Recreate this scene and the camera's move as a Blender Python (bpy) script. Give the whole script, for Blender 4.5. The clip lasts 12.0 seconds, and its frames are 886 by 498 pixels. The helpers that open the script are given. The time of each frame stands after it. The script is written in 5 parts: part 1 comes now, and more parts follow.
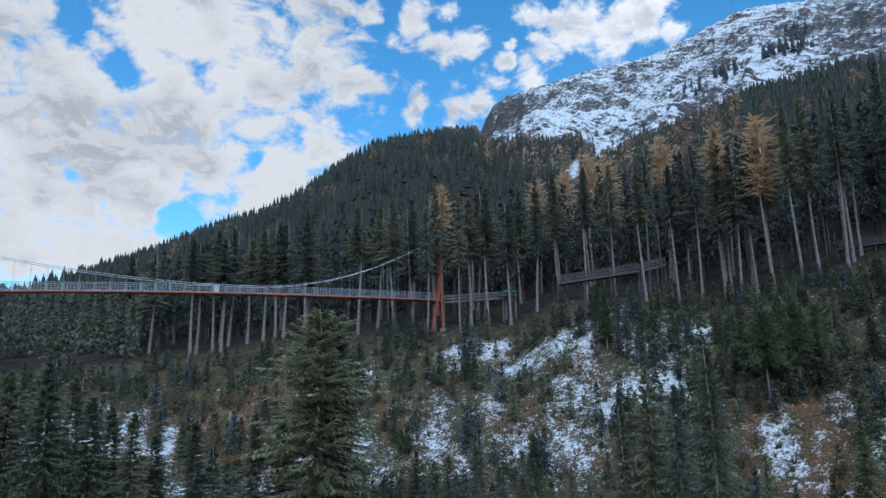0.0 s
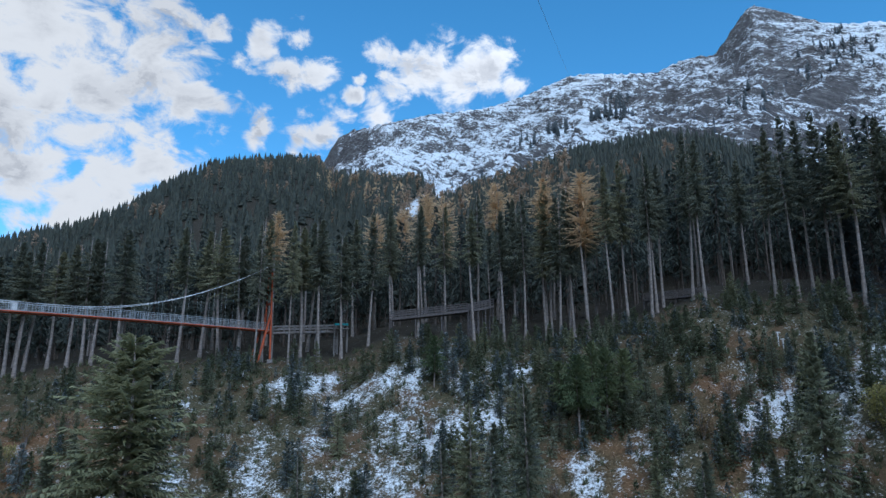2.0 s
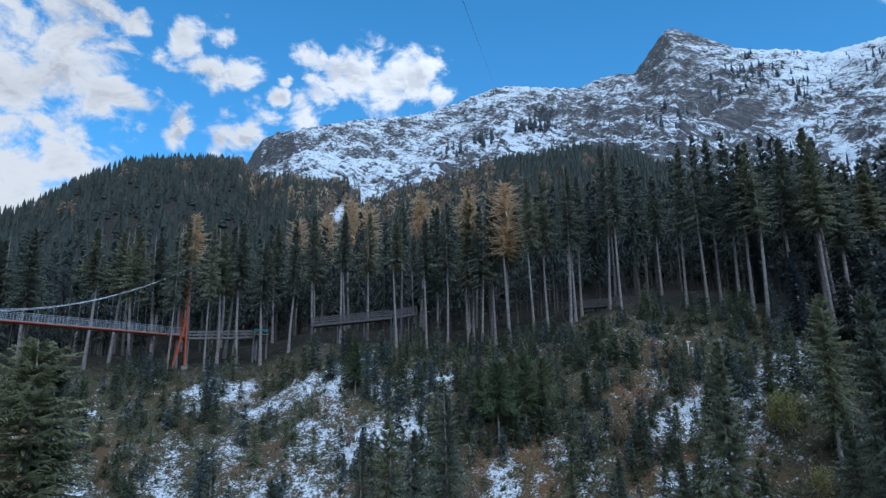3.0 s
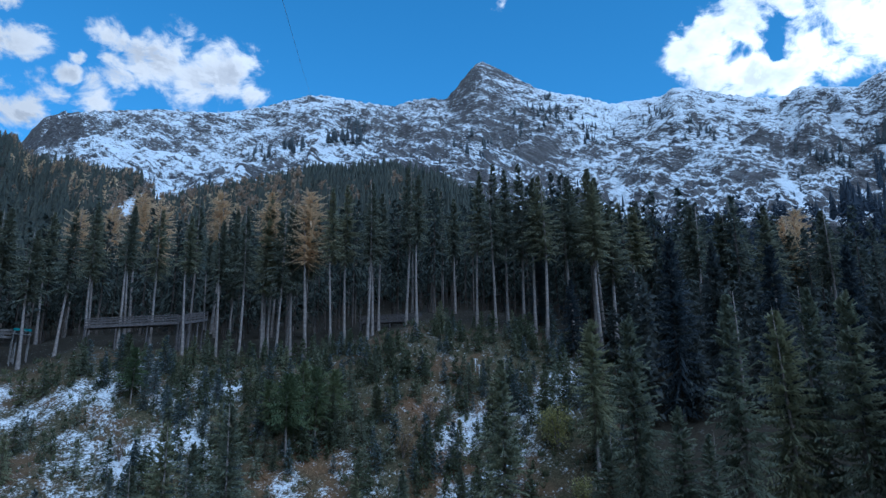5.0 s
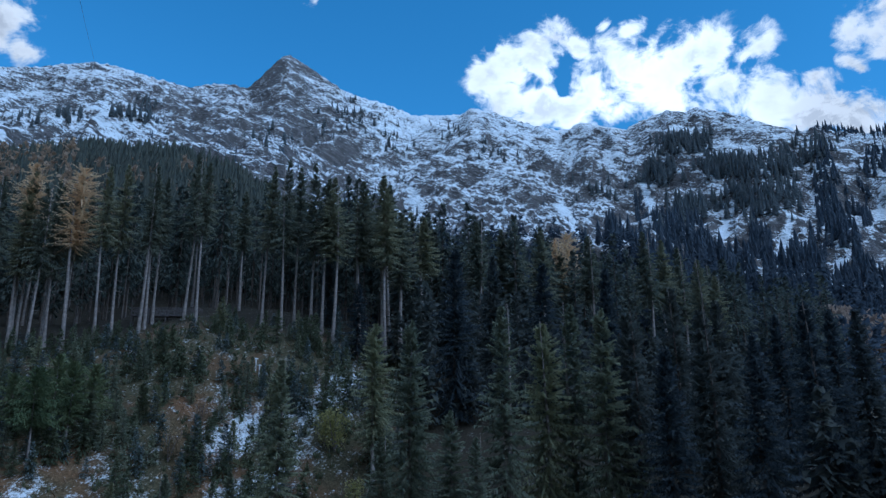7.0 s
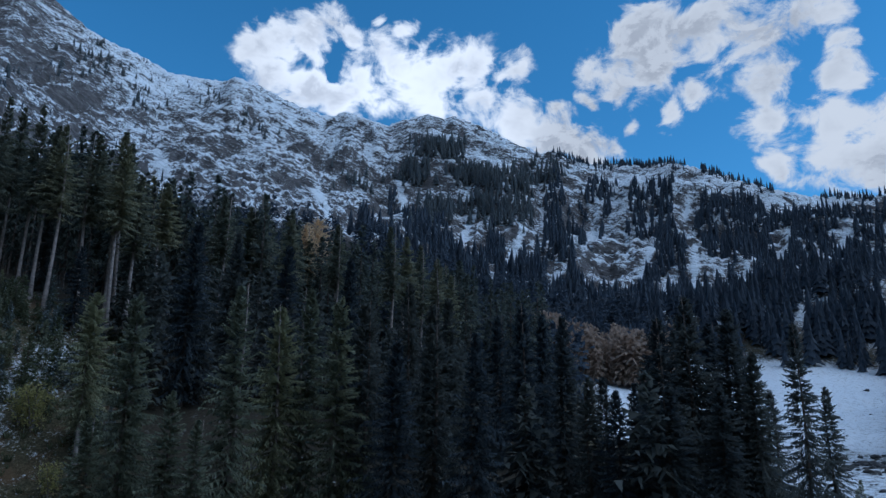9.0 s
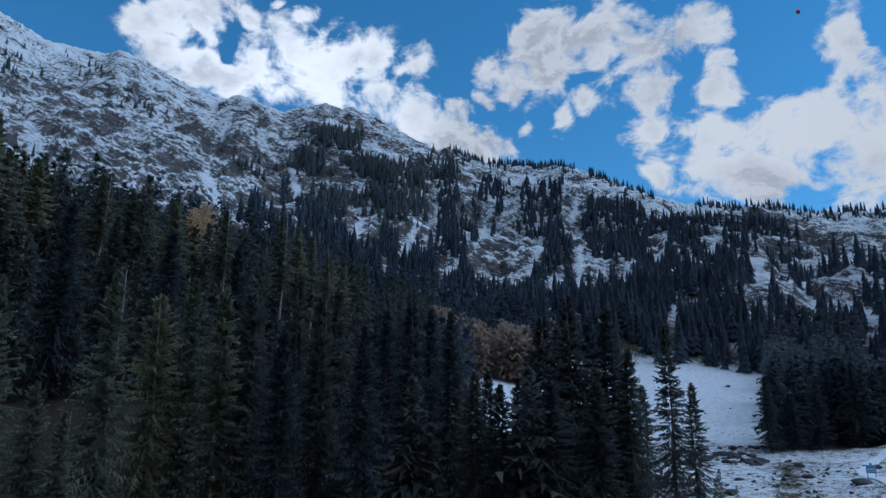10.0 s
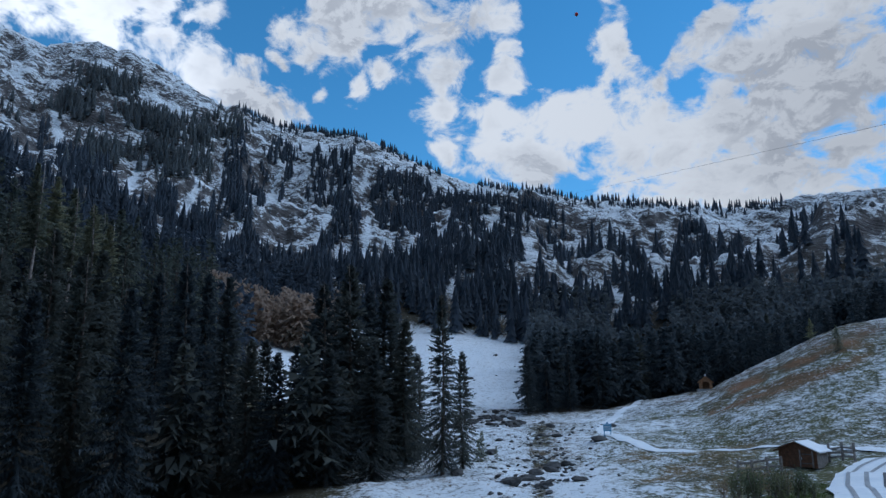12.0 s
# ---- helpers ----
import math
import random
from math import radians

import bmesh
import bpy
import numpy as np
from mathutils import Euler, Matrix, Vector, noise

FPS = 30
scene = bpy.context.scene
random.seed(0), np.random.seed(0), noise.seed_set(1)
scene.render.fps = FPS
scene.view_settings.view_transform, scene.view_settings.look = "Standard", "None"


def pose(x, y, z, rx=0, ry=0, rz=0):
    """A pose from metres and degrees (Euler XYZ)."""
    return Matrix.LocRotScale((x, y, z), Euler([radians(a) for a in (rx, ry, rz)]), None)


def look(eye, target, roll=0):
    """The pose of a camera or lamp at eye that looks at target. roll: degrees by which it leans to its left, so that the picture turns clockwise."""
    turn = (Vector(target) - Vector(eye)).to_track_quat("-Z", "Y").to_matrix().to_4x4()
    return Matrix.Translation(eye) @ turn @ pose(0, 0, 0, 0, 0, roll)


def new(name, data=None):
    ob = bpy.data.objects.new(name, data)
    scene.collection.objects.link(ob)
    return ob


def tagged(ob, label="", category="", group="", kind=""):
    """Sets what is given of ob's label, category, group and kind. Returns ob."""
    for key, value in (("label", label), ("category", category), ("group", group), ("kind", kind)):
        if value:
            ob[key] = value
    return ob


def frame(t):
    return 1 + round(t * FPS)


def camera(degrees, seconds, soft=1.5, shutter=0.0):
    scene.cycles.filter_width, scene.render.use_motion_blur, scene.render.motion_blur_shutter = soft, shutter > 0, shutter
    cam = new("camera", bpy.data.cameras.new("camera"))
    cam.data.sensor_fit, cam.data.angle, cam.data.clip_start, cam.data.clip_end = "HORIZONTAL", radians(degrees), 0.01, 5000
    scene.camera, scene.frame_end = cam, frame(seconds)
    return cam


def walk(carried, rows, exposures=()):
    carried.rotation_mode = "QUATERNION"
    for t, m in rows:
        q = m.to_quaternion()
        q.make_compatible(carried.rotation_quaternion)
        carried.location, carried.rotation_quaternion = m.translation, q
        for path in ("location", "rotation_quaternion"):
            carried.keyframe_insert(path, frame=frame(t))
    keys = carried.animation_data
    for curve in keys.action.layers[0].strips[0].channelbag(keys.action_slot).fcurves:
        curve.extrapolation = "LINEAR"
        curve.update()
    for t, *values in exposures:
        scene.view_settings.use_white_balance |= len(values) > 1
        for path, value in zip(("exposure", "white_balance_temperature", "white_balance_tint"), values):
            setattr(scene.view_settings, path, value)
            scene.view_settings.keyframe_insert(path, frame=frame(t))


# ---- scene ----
# ---- camera: turned on the spot by a standing person, held half a metre in front of the body ----
EYE = 12.0
cam = camera(63.8, 12.0, 1.4)
# seconds, heading (clockwise from north = +y), pitch, roll
ROWS = [
    (0.0, -0.15, 11.56, 0.74), (0.5, 2.56, 12.24, 0.15), (1.0, 5.89, 12.56, -0.20), (1.5, 9.54, 13.41, -0.34),
    (2.0, 13.44, 14.21, -0.07), (2.5, 16.29, 14.56, 0.14), (4.5, 32.05, 15.33, 0.46), (5.0, 35.90, 15.66, 0.30),
    (5.5, 39.66, 15.86, 0.31), (6.0, 43.79, 15.96, 0.30), (6.5, 48.40, 15.93, 0.36), (8.5, 68.10, 14.87, -0.53),
    (9.0, 73.91, 14.69, -0.75), (9.5, 79.20, 14.52, -0.46), (10.0, 82.73, 14.27, -0.65), (10.5, 87.01, 13.84, -0.16),
    (11.0, 92.07, 13.24, 0.32), (11.5, 96.83, 12.48, 0.33), (12.0, 99.96, 11.86, 0.21),
]
ARM = 0.5


def held(a, pitch, roll):
    return pose(ARM * math.sin(radians(a)), ARM * (math.cos(radians(a)) - 1), EYE, 90 + pitch, roll, -a)


# seconds, stops, kelvin, tint
EXPOSURES = [(0.0, -0.08, 5500, 8), (2.5, -0.05, 5400, 8), (4.5, -0.22, 4950, 6), (6.5, -0.32, 4800, 6), (8.5, -0.72, 5020, 8), (10.5, -0.8, 5250, 8), (12.0, -0.66, 5330, 8)]
walk(cam, [(t, held(a, p, r)) for t, a, p, r in ROWS], EXPOSURES)
# ---- sky, clouds and sun ----
SUN_AZ, SUN_EL = 176.0, 46.0


def heading(az, el=0.0):
    a, e = radians(az), radians(el)
    return Vector((math.sin(a) * math.cos(e), math.cos(a) * math.cos(e), math.sin(e)))


class Nodes:
    """Short hand for building node trees."""

    def __init__(self, tree):
        self.tree = tree
        tree.nodes.clear()

    def add(self, kind, **settings):
        n = self.tree.nodes.new(kind)
        for k, v in settings.items():
            setattr(n, k, v)
        return n

    def link(self, a, b):
        self.tree.links.new(a, b)

    def put(self, socket, v):
        if hasattr(v, "is_output"):
            self.link(v, socket)
        else:
            socket.default_value = v

    def math(self, op, a, b=0.0, c=0.0, clamp=False):
        n = self.add("ShaderNodeMath", operation=op, use_clamp=clamp)
        for s, v in zip(n.inputs, (a, b, c)):
            self.put(s, v)
        return n.outputs[0]

    def step(self, v, lo, hi, a=0.0, b=1.0):
        n = self.add("ShaderNodeMapRange", interpolation_type="SMOOTHSTEP")
        for s, x in zip(n.inputs, (v, lo, hi, a, b)):
            self.put(s, x)
        return n.outputs[0]

    def mix(self, f, a, b, blend="MIX"):
        n = self.add("ShaderNodeMix", data_type="RGBA", blend_type=blend)
        self.put(n.inputs[0], f)
        for s, v in ((n.inputs[6], a), (n.inputs[7], b)):
            self.put(s, (*v, 1.0) if isinstance(v, tuple) and len(v) == 3 else v)
        return n.outputs[2]

    def noise(self, vec, scale, detail=4.0, rough=0.55, distortion=0.0):
        n = self.add("ShaderNodeTexNoise")
        if vec is not None:
            self.link(vec, n.inputs["Vector"])
        for k, v in (("Scale", scale), ("Detail", detail), ("Roughness", rough), ("Distortion", distortion)):
            n.inputs[k].default_value = v
        return n.outputs["Fac"]


world = bpy.data.worlds.new("sky")
scene.world = world
world.use_nodes = True
W = Nodes(world.node_tree)
sky = W.add("ShaderNodeTexSky", sky_type="NISHITA", sun_disc=False, sun_elevation=radians(SUN_EL), sun_rotation=radians(SUN_AZ),
            altitude=1200.0, air_density=1.0, dust_density=0.1, ozone_density=3.0)
SKY = 0.115
coords = W.add("ShaderNodeTexCoord").outputs["Generated"]
# cumulus: heading, height, half width in degrees of each billow, cloud by cloud
GREAT_BANK = [
    (-31.3, 19.8, 6.3), (-31.5, 14.6, 5.9), (-25.7, 15.8, 6.3), (-20.6, 17.6, 5.1), (-14.9, 16.2, 3.2), (-14.8, 24.4, 5.5), (-18.2, 27.8, 5.9),
    (-10.7, 26.0, 3.6), (-7.3, 23.8, 2.1), (-23.0, 28.3, 4.2), (-13.2, 18.5, 3.4), (-10.5, 20.0, 2.1), (-29.4, 10.9, 4.6), (-24.2, 11.5, 2.5),
    (-32.8, 23.3, 4.6), (-28.3, 23.4, 2.5), (-29.8, 18.4, 6.3), (-18.7, 22.4, 4.6), (-20.0, 34.0, 8.0), (-42.0, 18.0, 9.0), (-25.0, 20.3, 4.0), (-16.0, 20.5, 3.6), (-23.5, 25.5, 2.6)]
PUFFS = [
    (-2.5, 22.8, 1.4), (2.9, 23.3, 1.6), (-5.9, 30.3, 1.1), (-3.7, 28.2, 0.8), (-6.2, 30.1, 0.7), (-2.0, 29.3, 1.5), (-0.3, 28.3, 1.4), (2.4, 28.0, 1.1),
    (1.5, 30.6, 1.0), (7.4, 29.5, 1.2), (8.0, 28.0, 0.6), (5.8, 27.2, 0.5), (10.7, 28.3, 1.6), (12.7, 28.8, 1.8), (15.2, 27.4, 2.0), (17.7, 28.4, 1.9),
    (19.7, 27.5, 1.3), (9.2, 26.0, 1.2), (7.8, 24.6, 1.4), (4.9, 25.6, 0.8), (0.4, 22.6, 1.1), (40.7, 34.9, 0.7), (67.3, 32.1, 0.7), (69.9, 31.7, 0.7)]
BRIGHT_BANK = [
    (57.2, 28.4, 1.9), (58.9, 30.0, 1.9), (61.8, 30.8, 1.8), (58.1, 26.9, 1.9), (61.3, 26.6, 2.1), (64.8, 26.6, 2.1), (65.3, 30.7, 0.9), (65.9, 28.1, 1.9),
    (68.6, 28.7, 2.1), (71.1, 27.0, 2.7), (73.9, 29.1, 2.0), (76.6, 28.8, 1.9), (79.8, 28.5, 1.3), (76.5, 26.0, 2.3), (80.5, 24.2, 1.9), (83.5, 23.3, 1.9),
    (86.2, 22.6, 2.1), (88.1, 22.4, 1.2), (83.7, 25.4, 0.8), (85.8, 26.2, 0.6)]
BROKEN_BANK = [
    (90.5, 30.5, 2.1), (93.1, 30.0, 2.6), (88.6, 28.0, 1.9), (91.6, 28.3, 1.9), (96.2, 30.2, 2.3), (99.5, 29.6, 2.5), (95.2, 26.0, 1.2), (99.6, 26.3, 1.8),
    (104.3, 29.5, 1.7), (105.1, 26.3, 1.8), (106.0, 24.9, 1.4), (100.4, 22.4, 1.6), (102.6, 23.0, 1.1), (92.8, 24.2, 0.9), (89.8, 24.2, 0.8)]
GREY_BANK = [
    (105.4, 21.7, 2.7), (109.2, 22.8, 2.3), (107.2, 19.4, 3.4), (111.9, 21.2, 3.6), (116.2, 19.5, 4.2), (114.5, 25.4, 1.5), (114.5, 28.1, 1.5), (118.1, 23.6, 1.0),
    (120.2, 17.7, 5.5), (126.1, 17.7, 7.2), (125.3, 23.4, 4.2), (128.2, 25.5, 3.8), (122.8, 26.7, 2.3), (130.7, 22.2, 5.9), (100.1, 19.1, 1.4), (108.5, 18.4, 2.5), (134.0, 30.0, 7.0)]
# gaps of blue in the banks
GAPS = [(-25.6, 23.6, 1.3), (-29.7, 26.2, 1.5), (-19.0, 18.9, 0.8), (-12.4, 20.7, 1.2), (-20.4, 13.6, 1.4), (-15.9, 18.6, 0.7), (63.5, 28.6, 0.9), (57.0, 31.3, 0.8),
        (117.3, 27.2, 1.2), (119.7, 22.4, 1.0), (109.5, 27.4, 1.7), (121.3, 28.3, 0.8)]


# the billows' outlines are torn at two scales
torn = coords
for scale, reach in ((9.0, 0.07), (26.0, 0.04)):
    tear = W.add("ShaderNodeTexNoise")
    W.link(coords, tear.inputs["Vector"])
    tear.inputs["Scale"].default_value, tear.inputs["Detail"].default_value = scale, 4.0
    push = W.add("ShaderNodeVectorMath", operation="MULTIPLY_ADD")
    W.link(tear.outputs["Color"], push.inputs[0])
    push.inputs[1].default_value = (reach, reach, reach)
    push.inputs[2].default_value = (-reach / 2, -reach / 2, -reach / 2)
    moved = W.add("ShaderNodeVectorMath", operation="ADD")
    W.link(torn, moved.inputs[0])
    W.link(push.outputs[0], moved.inputs[1])
    torn = moved.outputs[0]
unit = W.add("ShaderNodeVectorMath", operation="NORMALIZE")
W.link(torn, unit.inputs[0])
torn = unit.outputs[0]


def billow(az, el, wide):
    """1 at the middle of a round billow, 0.45 at its rim, fading away outside."""
    d = W.add("ShaderNodeVectorMath", operation="DOT_PRODUCT")
    W.link(torn, d.inputs[0])
    d.inputs[1].default_value = heading(az, el)
    k = 1.6 / radians(wide) ** 2
    return W.math("EXPONENT", W.math("MINIMUM", W.math("MULTIPLY_ADD", d.outputs["Value"], k, -k), 0.0))


cover = None
for lobe in GREAT_BANK + PUFFS + BRIGHT_BANK + BROKEN_BANK + GREY_BANK:
    b = W.math("MULTIPLY", billow(*lobe), 1.0 if lobe[2] > 1.7 else 0.8)
    cover = b if cover is None else W.math("MAXIMUM", cover, b)
for lobe in GAPS:
    cover = W.math("MULTIPLY_ADD", billow(*lobe), -0.55, cover)
# unseen broken cloud added overhead and behind, to brighten the shaded valley
axes = W.add("ShaderNodeSeparateXYZ")
W.link(coords, axes.inputs[0])
behind = W.add("ShaderNodeVectorMath", operation="DOT_PRODUCT")
W.link(coords, behind.inputs[0])
behind.inputs[1].default_value = heading(229)
around = W.math("MAXIMUM", W.step(axes.outputs[2], math.sin(radians(38)), math.sin(radians(55))), W.step(behind.outputs["Value"], 0.05, 0.4))
cover = W.math("MAXIMUM", cover, W.math("MULTIPLY", around, 0.5))
stretch = W.add("ShaderNodeMapping")
W.link(coords, stretch.inputs["Vector"])
stretch.inputs["Scale"].default_value = (1, 1, 1.5)
puff = W.noise(stretch.outputs[0], 17.0, 11.0, 0.62, 0.35)
# the same billows a little higher up: where they thin out upwards, the cloud catches the light
lift = W.add("ShaderNodeVectorMath", operation="ADD")
W.link(stretch.outputs[0], lift.inputs[0])
lift.inputs[1].default_value = (0.004, -0.004, 0.014)
above = W.noise(lift.outputs[0], 17.0, 11.0, 0.62, 0.35)
heap = W.noise(stretch.outputs[0], 5.0, 5.0, 0.55, 0.2)
body = W.math("MULTIPLY_ADD", W.math("SUBTRACT", puff, 0.5), W.step(cover, 0.0, 0.2, 0.0, 2.9), cover)
dense = W.step(body, 0.2, 0.8)
relief = W.step(W.math("SUBTRACT", puff, above), -0.06, 0.06)
thick = W.step(W.math("ADD", body, W.math("MULTIPLY", W.math("SUBTRACT", heap, 0.5), 4.0)), 0.45, 1.45)
shade = W.math("MULTIPLY", thick, W.math("MULTIPLY_ADD", relief, -0.6, 1.0))
sunward = W.add("ShaderNodeVectorMath", operation="DOT_PRODUCT")
W.link(coords, sunward.inputs[0])
sunward.inputs[1].default_value = heading(68, 24)
glow = W.step(sunward.outputs["Value"], math.cos(radians(16)), 1.0)
white = W.mix(shade, (0.87, 0.82, 0.765), (0.53, 0.51, 0.5))
lit = W.add("ShaderNodeVectorMath", operation="SCALE")
W.link(white, lit.inputs[0])
wide_glow = W.step(sunward.outputs["Value"], math.cos(radians(75)), math.cos(radians(25)))
W.link(W.math("ADD", W.math("MULTIPLY_ADD", glow, 0.6, 0.95), W.math("MULTIPLY", wide_glow, 0.42)), lit.inputs["Scale"])
blue = W.add("ShaderNodeHueSaturation")
W.link(sky.outputs[0], blue.inputs["Color"])
blue.inputs["Saturation"].default_value, blue.inputs["Value"].default_value, blue.inputs["Hue"].default_value = 1.2, 1.78, 0.484
skylit = W.add("ShaderNodeVectorMath", operation="SCALE")
W.link(blue.outputs[0], skylit.inputs[0])
skylit.inputs["Scale"].default_value = SKY
air = W.add("ShaderNodeBackground")
W.link(W.mix(dense, skylit.outputs[0], lit.outputs[0]), air.inputs["Color"])
W.link(air.outputs[0], W.add("ShaderNodeOutputWorld").inputs["Surface"])

fill_sun_data = bpy.data.lights.new("fill_sun", "SUN")
# soft fill added to lift the shaded trees; the true sun is behind the ridge
fill_sun_data.energy, fill_sun_data.angle, fill_sun_data.color = 2.1, radians(60), (0.86, 0.93, 1.0)
fill_sun = new("fill_sun", fill_sun_data)
fill_sun.matrix_world = look(heading(SUN_AZ, SUN_EL) * 100, (0, 0, 0))
# ---- materials ----
def material(name, rough=0.8, metal=0.0, spec=0.3):
    m = bpy.data.materials.new(name)
    m.use_nodes = True
    n = Nodes(m.node_tree)
    out = n.add("ShaderNodeOutputMaterial")
    bsdf = n.add("ShaderNodeBsdfPrincipled")
    n.link(bsdf.outputs[0], out.inputs["Surface"])
    bsdf.inputs["Roughness"].default_value, bsdf.inputs["Metallic"].default_value = rough, metal
    bsdf.inputs["Specular IOR Level"].default_value = spec
    return m, n, bsdf


def attribute(n, name):
    return n.add("ShaderNodeAttribute", attribute_name=name).outputs["Fac"]


def bump(n, bsdf, height, strength=0.5, distance=0.1):
    b = n.add("ShaderNodeBump")
    b.inputs["Strength"].default_value, b.inputs["Distance"].default_value = strength, distance
    n.link(height, b.inputs["Height"])
    n.link(b.outputs[0], bsdf.inputs["Normal"])


def plain(name, dark, light, scale=3.0, rough=0.8, metal=0.0, relief=0.2, spec=0.3):
    """A surface whose colour wanders between two tones at two scales."""
    m, n, b = material(name, rough, metal, spec)
    pos = n.add("ShaderNodeTexCoord").outputs["Object"]
    f = n.math("ADD", n.math("MULTIPLY", n.noise(pos, scale, 5), 0.65), n.math("MULTIPLY", n.noise(pos, scale * 7, 3), 0.35))
    n.link(n.mix(n.step(f, 0.32, 0.68), dark, light), b.inputs["Base Color"])
    bump(n, b, f, relief, 0.05)
    return m


def needles(name, dark, light, tip, snow=0.0):
    """Foliage: tone by tree, by twig and by patch, with frost on some twigs."""
    m, n, b = material(name, 0.75, 0.0, 0.25)
    g = n.add("ShaderNodeNewGeometry")
    tree = n.add("ShaderNodeObjectInfo").outputs["Random"]
    col = n.mix(g.outputs["Random Per Island"], dark, light)
    col = n.mix(n.step(n.math("ADD", tree, n.math("MULTIPLY", n.noise(g.outputs["Position"], 0.35, 3), 0.8)), 0.75, 1.55), col, tip)
    if snow:
        f = n.math("MULTIPLY", n.step(n.noise(g.outputs["Position"], 2.2, 4, 0.7), 0.5, 0.68), n.step(n.math("ADD", g.outputs["Random Per Island"], n.math("MULTIPLY", tree, 0.4)), 1.0 - snow, 1.25 - snow))
        col = n.mix(f, col, (0.5, 0.54, 0.57))
    n.link(col, b.inputs["Base Color"])
    # thin needles and leaves let some light through
    thin = n.add("ShaderNodeBsdfTranslucent")
    n.link(col, thin.inputs["Color"])
    both = n.add("ShaderNodeMixShader")
    both.inputs[0].default_value = 0.45
    n.link(b.outputs[0], both.inputs[1])
    n.link(thin.outputs[0], both.inputs[2])
    n.link(both.outputs[0], n.tree.nodes["Material Output"].inputs["Surface"])
    return m


NEEDLE_TALL = needles("needles_tall", (0.125, 0.138, 0.105), (0.235, 0.245, 0.18), (0.31, 0.3, 0.185))
NEEDLE_YOUNG = needles("needles_young", (0.085, 0.1, 0.06), (0.158, 0.176, 0.102), (0.225, 0.228, 0.122), 0.05)
NEEDLE_FROST = needles("needles_frosted", (0.075, 0.1, 0.09), (0.13, 0.16, 0.145), (0.19, 0.22, 0.21), 0.55)
NEEDLE_NEAR = needles("needles_near", (0.155, 0.172, 0.125), (0.235, 0.255, 0.175), (0.3, 0.3, 0.175))
# shaded copy of the near needles, bluer for the haze of flare
NEEDLE_SHADED = needles("needles_shaded", (0.042, 0.055, 0.066), (0.085, 0.104, 0.115), (0.12, 0.128, 0.11))
NEEDLE_OLIVE = needles("needles_olive", (0.24, 0.25, 0.145), (0.36, 0.36, 0.21), (0.42, 0.39, 0.21))
NEEDLE_GREEN = needles("needles_green", (0.085, 0.12, 0.06), (0.16, 0.2, 0.1), (0.21, 0.235, 0.12))
# tall needles darkened to hold the shade inside the stand
NEEDLE_TALL_SHADED = needles("needles_tall_shaded", (0.065, 0.08, 0.072), (0.135, 0.15, 0.125), (0.2, 0.2, 0.14))
NEEDLE_HILL = needles("needles_hillside", (0.062, 0.074, 0.066), (0.13, 0.142, 0.115), (0.19, 0.17, 0.115))
# distant foliage, aerial haze painted in as a paler, bluer base
NEEDLE_HAZED = needles("needles_hazed", (0.046, 0.062, 0.086), (0.1, 0.122, 0.152), (0.13, 0.145, 0.15))
NEEDLE_LARCH = needles("needles_larch", (0.6, 0.43, 0.25), (0.84, 0.66, 0.43), (0.74, 0.55, 0.34))
LEAF_YELLOW = needles("leaves_yellow", (0.27, 0.25, 0.1), (0.48, 0.44, 0.18), (0.4, 0.36, 0.13))
NEEDLE_RUST = needles("needles_rust", (0.28, 0.21, 0.165), (0.46, 0.36, 0.28), (0.42, 0.3, 0.2))
LEAF_GREEN = needles("grass_green", (0.06, 0.1, 0.025), (0.13, 0.2, 0.05), (0.16, 0.18, 0.06))
LEAF_BROWN = needles("leaves_brown", (0.18, 0.12, 0.075), (0.34, 0.24, 0.15), (0.3, 0.22, 0.12))
BARK = plain("bark_grey", (0.16, 0.135, 0.12), (0.36, 0.31, 0.28), 2.5, 0.9, relief=0.6)
# bark of young trees, also used on stems darkened for forest shade
BARK_YOUNG_SHADED = plain("bark_young_shaded", (0.06, 0.05, 0.042), (0.16, 0.13, 0.11), 2.5, 0.9, relief=0.6)
TIMBER = plain("weathered_timber", (0.16, 0.14, 0.13), (0.34, 0.31, 0.29), 4.0, 0.85)
TIMBER_BROWN = plain("brown_timber", (0.075, 0.038, 0.024), (0.17, 0.085, 0.048), 4.0, 0.8)
ORANGE = plain("orange_paint", (0.4, 0.075, 0.03), (0.58, 0.13, 0.05), 1.0, 0.5)
STEEL = plain("galvanised_steel", (0.38, 0.4, 0.42), (0.6, 0.62, 0.64), 2.0, 0.45, 0.6)
WIRE = plain("dark_wire", (0.05, 0.05, 0.055), (0.12, 0.12, 0.13), 2.0, 0.5, 0.5)
SNOW = plain("snow", (0.72, 0.76, 0.8), (0.84, 0.86, 0.88), 1.0, 0.6, relief=0.4)
STONE = plain("boulder_stone", (0.03, 0.03, 0.032), (0.12, 0.118, 0.115), 1.5, 0.9, relief=0.8)
TEAL = plain("teal_cloth", (0.02, 0.16, 0.17), (0.05, 0.3, 0.3), 2.0, 0.7)
CHAPEL_WOOD = plain("honey_timber", (0.22, 0.11, 0.055), (0.42, 0.24, 0.13), 4.0, 0.7)
PALE_STONE = plain("pale_stone", (0.25, 0.25, 0.25), (0.45, 0.45, 0.44), 2.0, 0.9)
BLUE = plain("blue_board", (0.1, 0.3, 0.5), (0.2, 0.42, 0.62), 2.0, 0.5)
RED = plain("red_plastic", (0.5, 0.03, 0.02), (0.65, 0.06, 0.03), 1.0, 0.4)
WHITE = plain("white_paint", (0.7, 0.7, 0.7), (0.82, 0.82, 0.82), 1.0, 0.5)


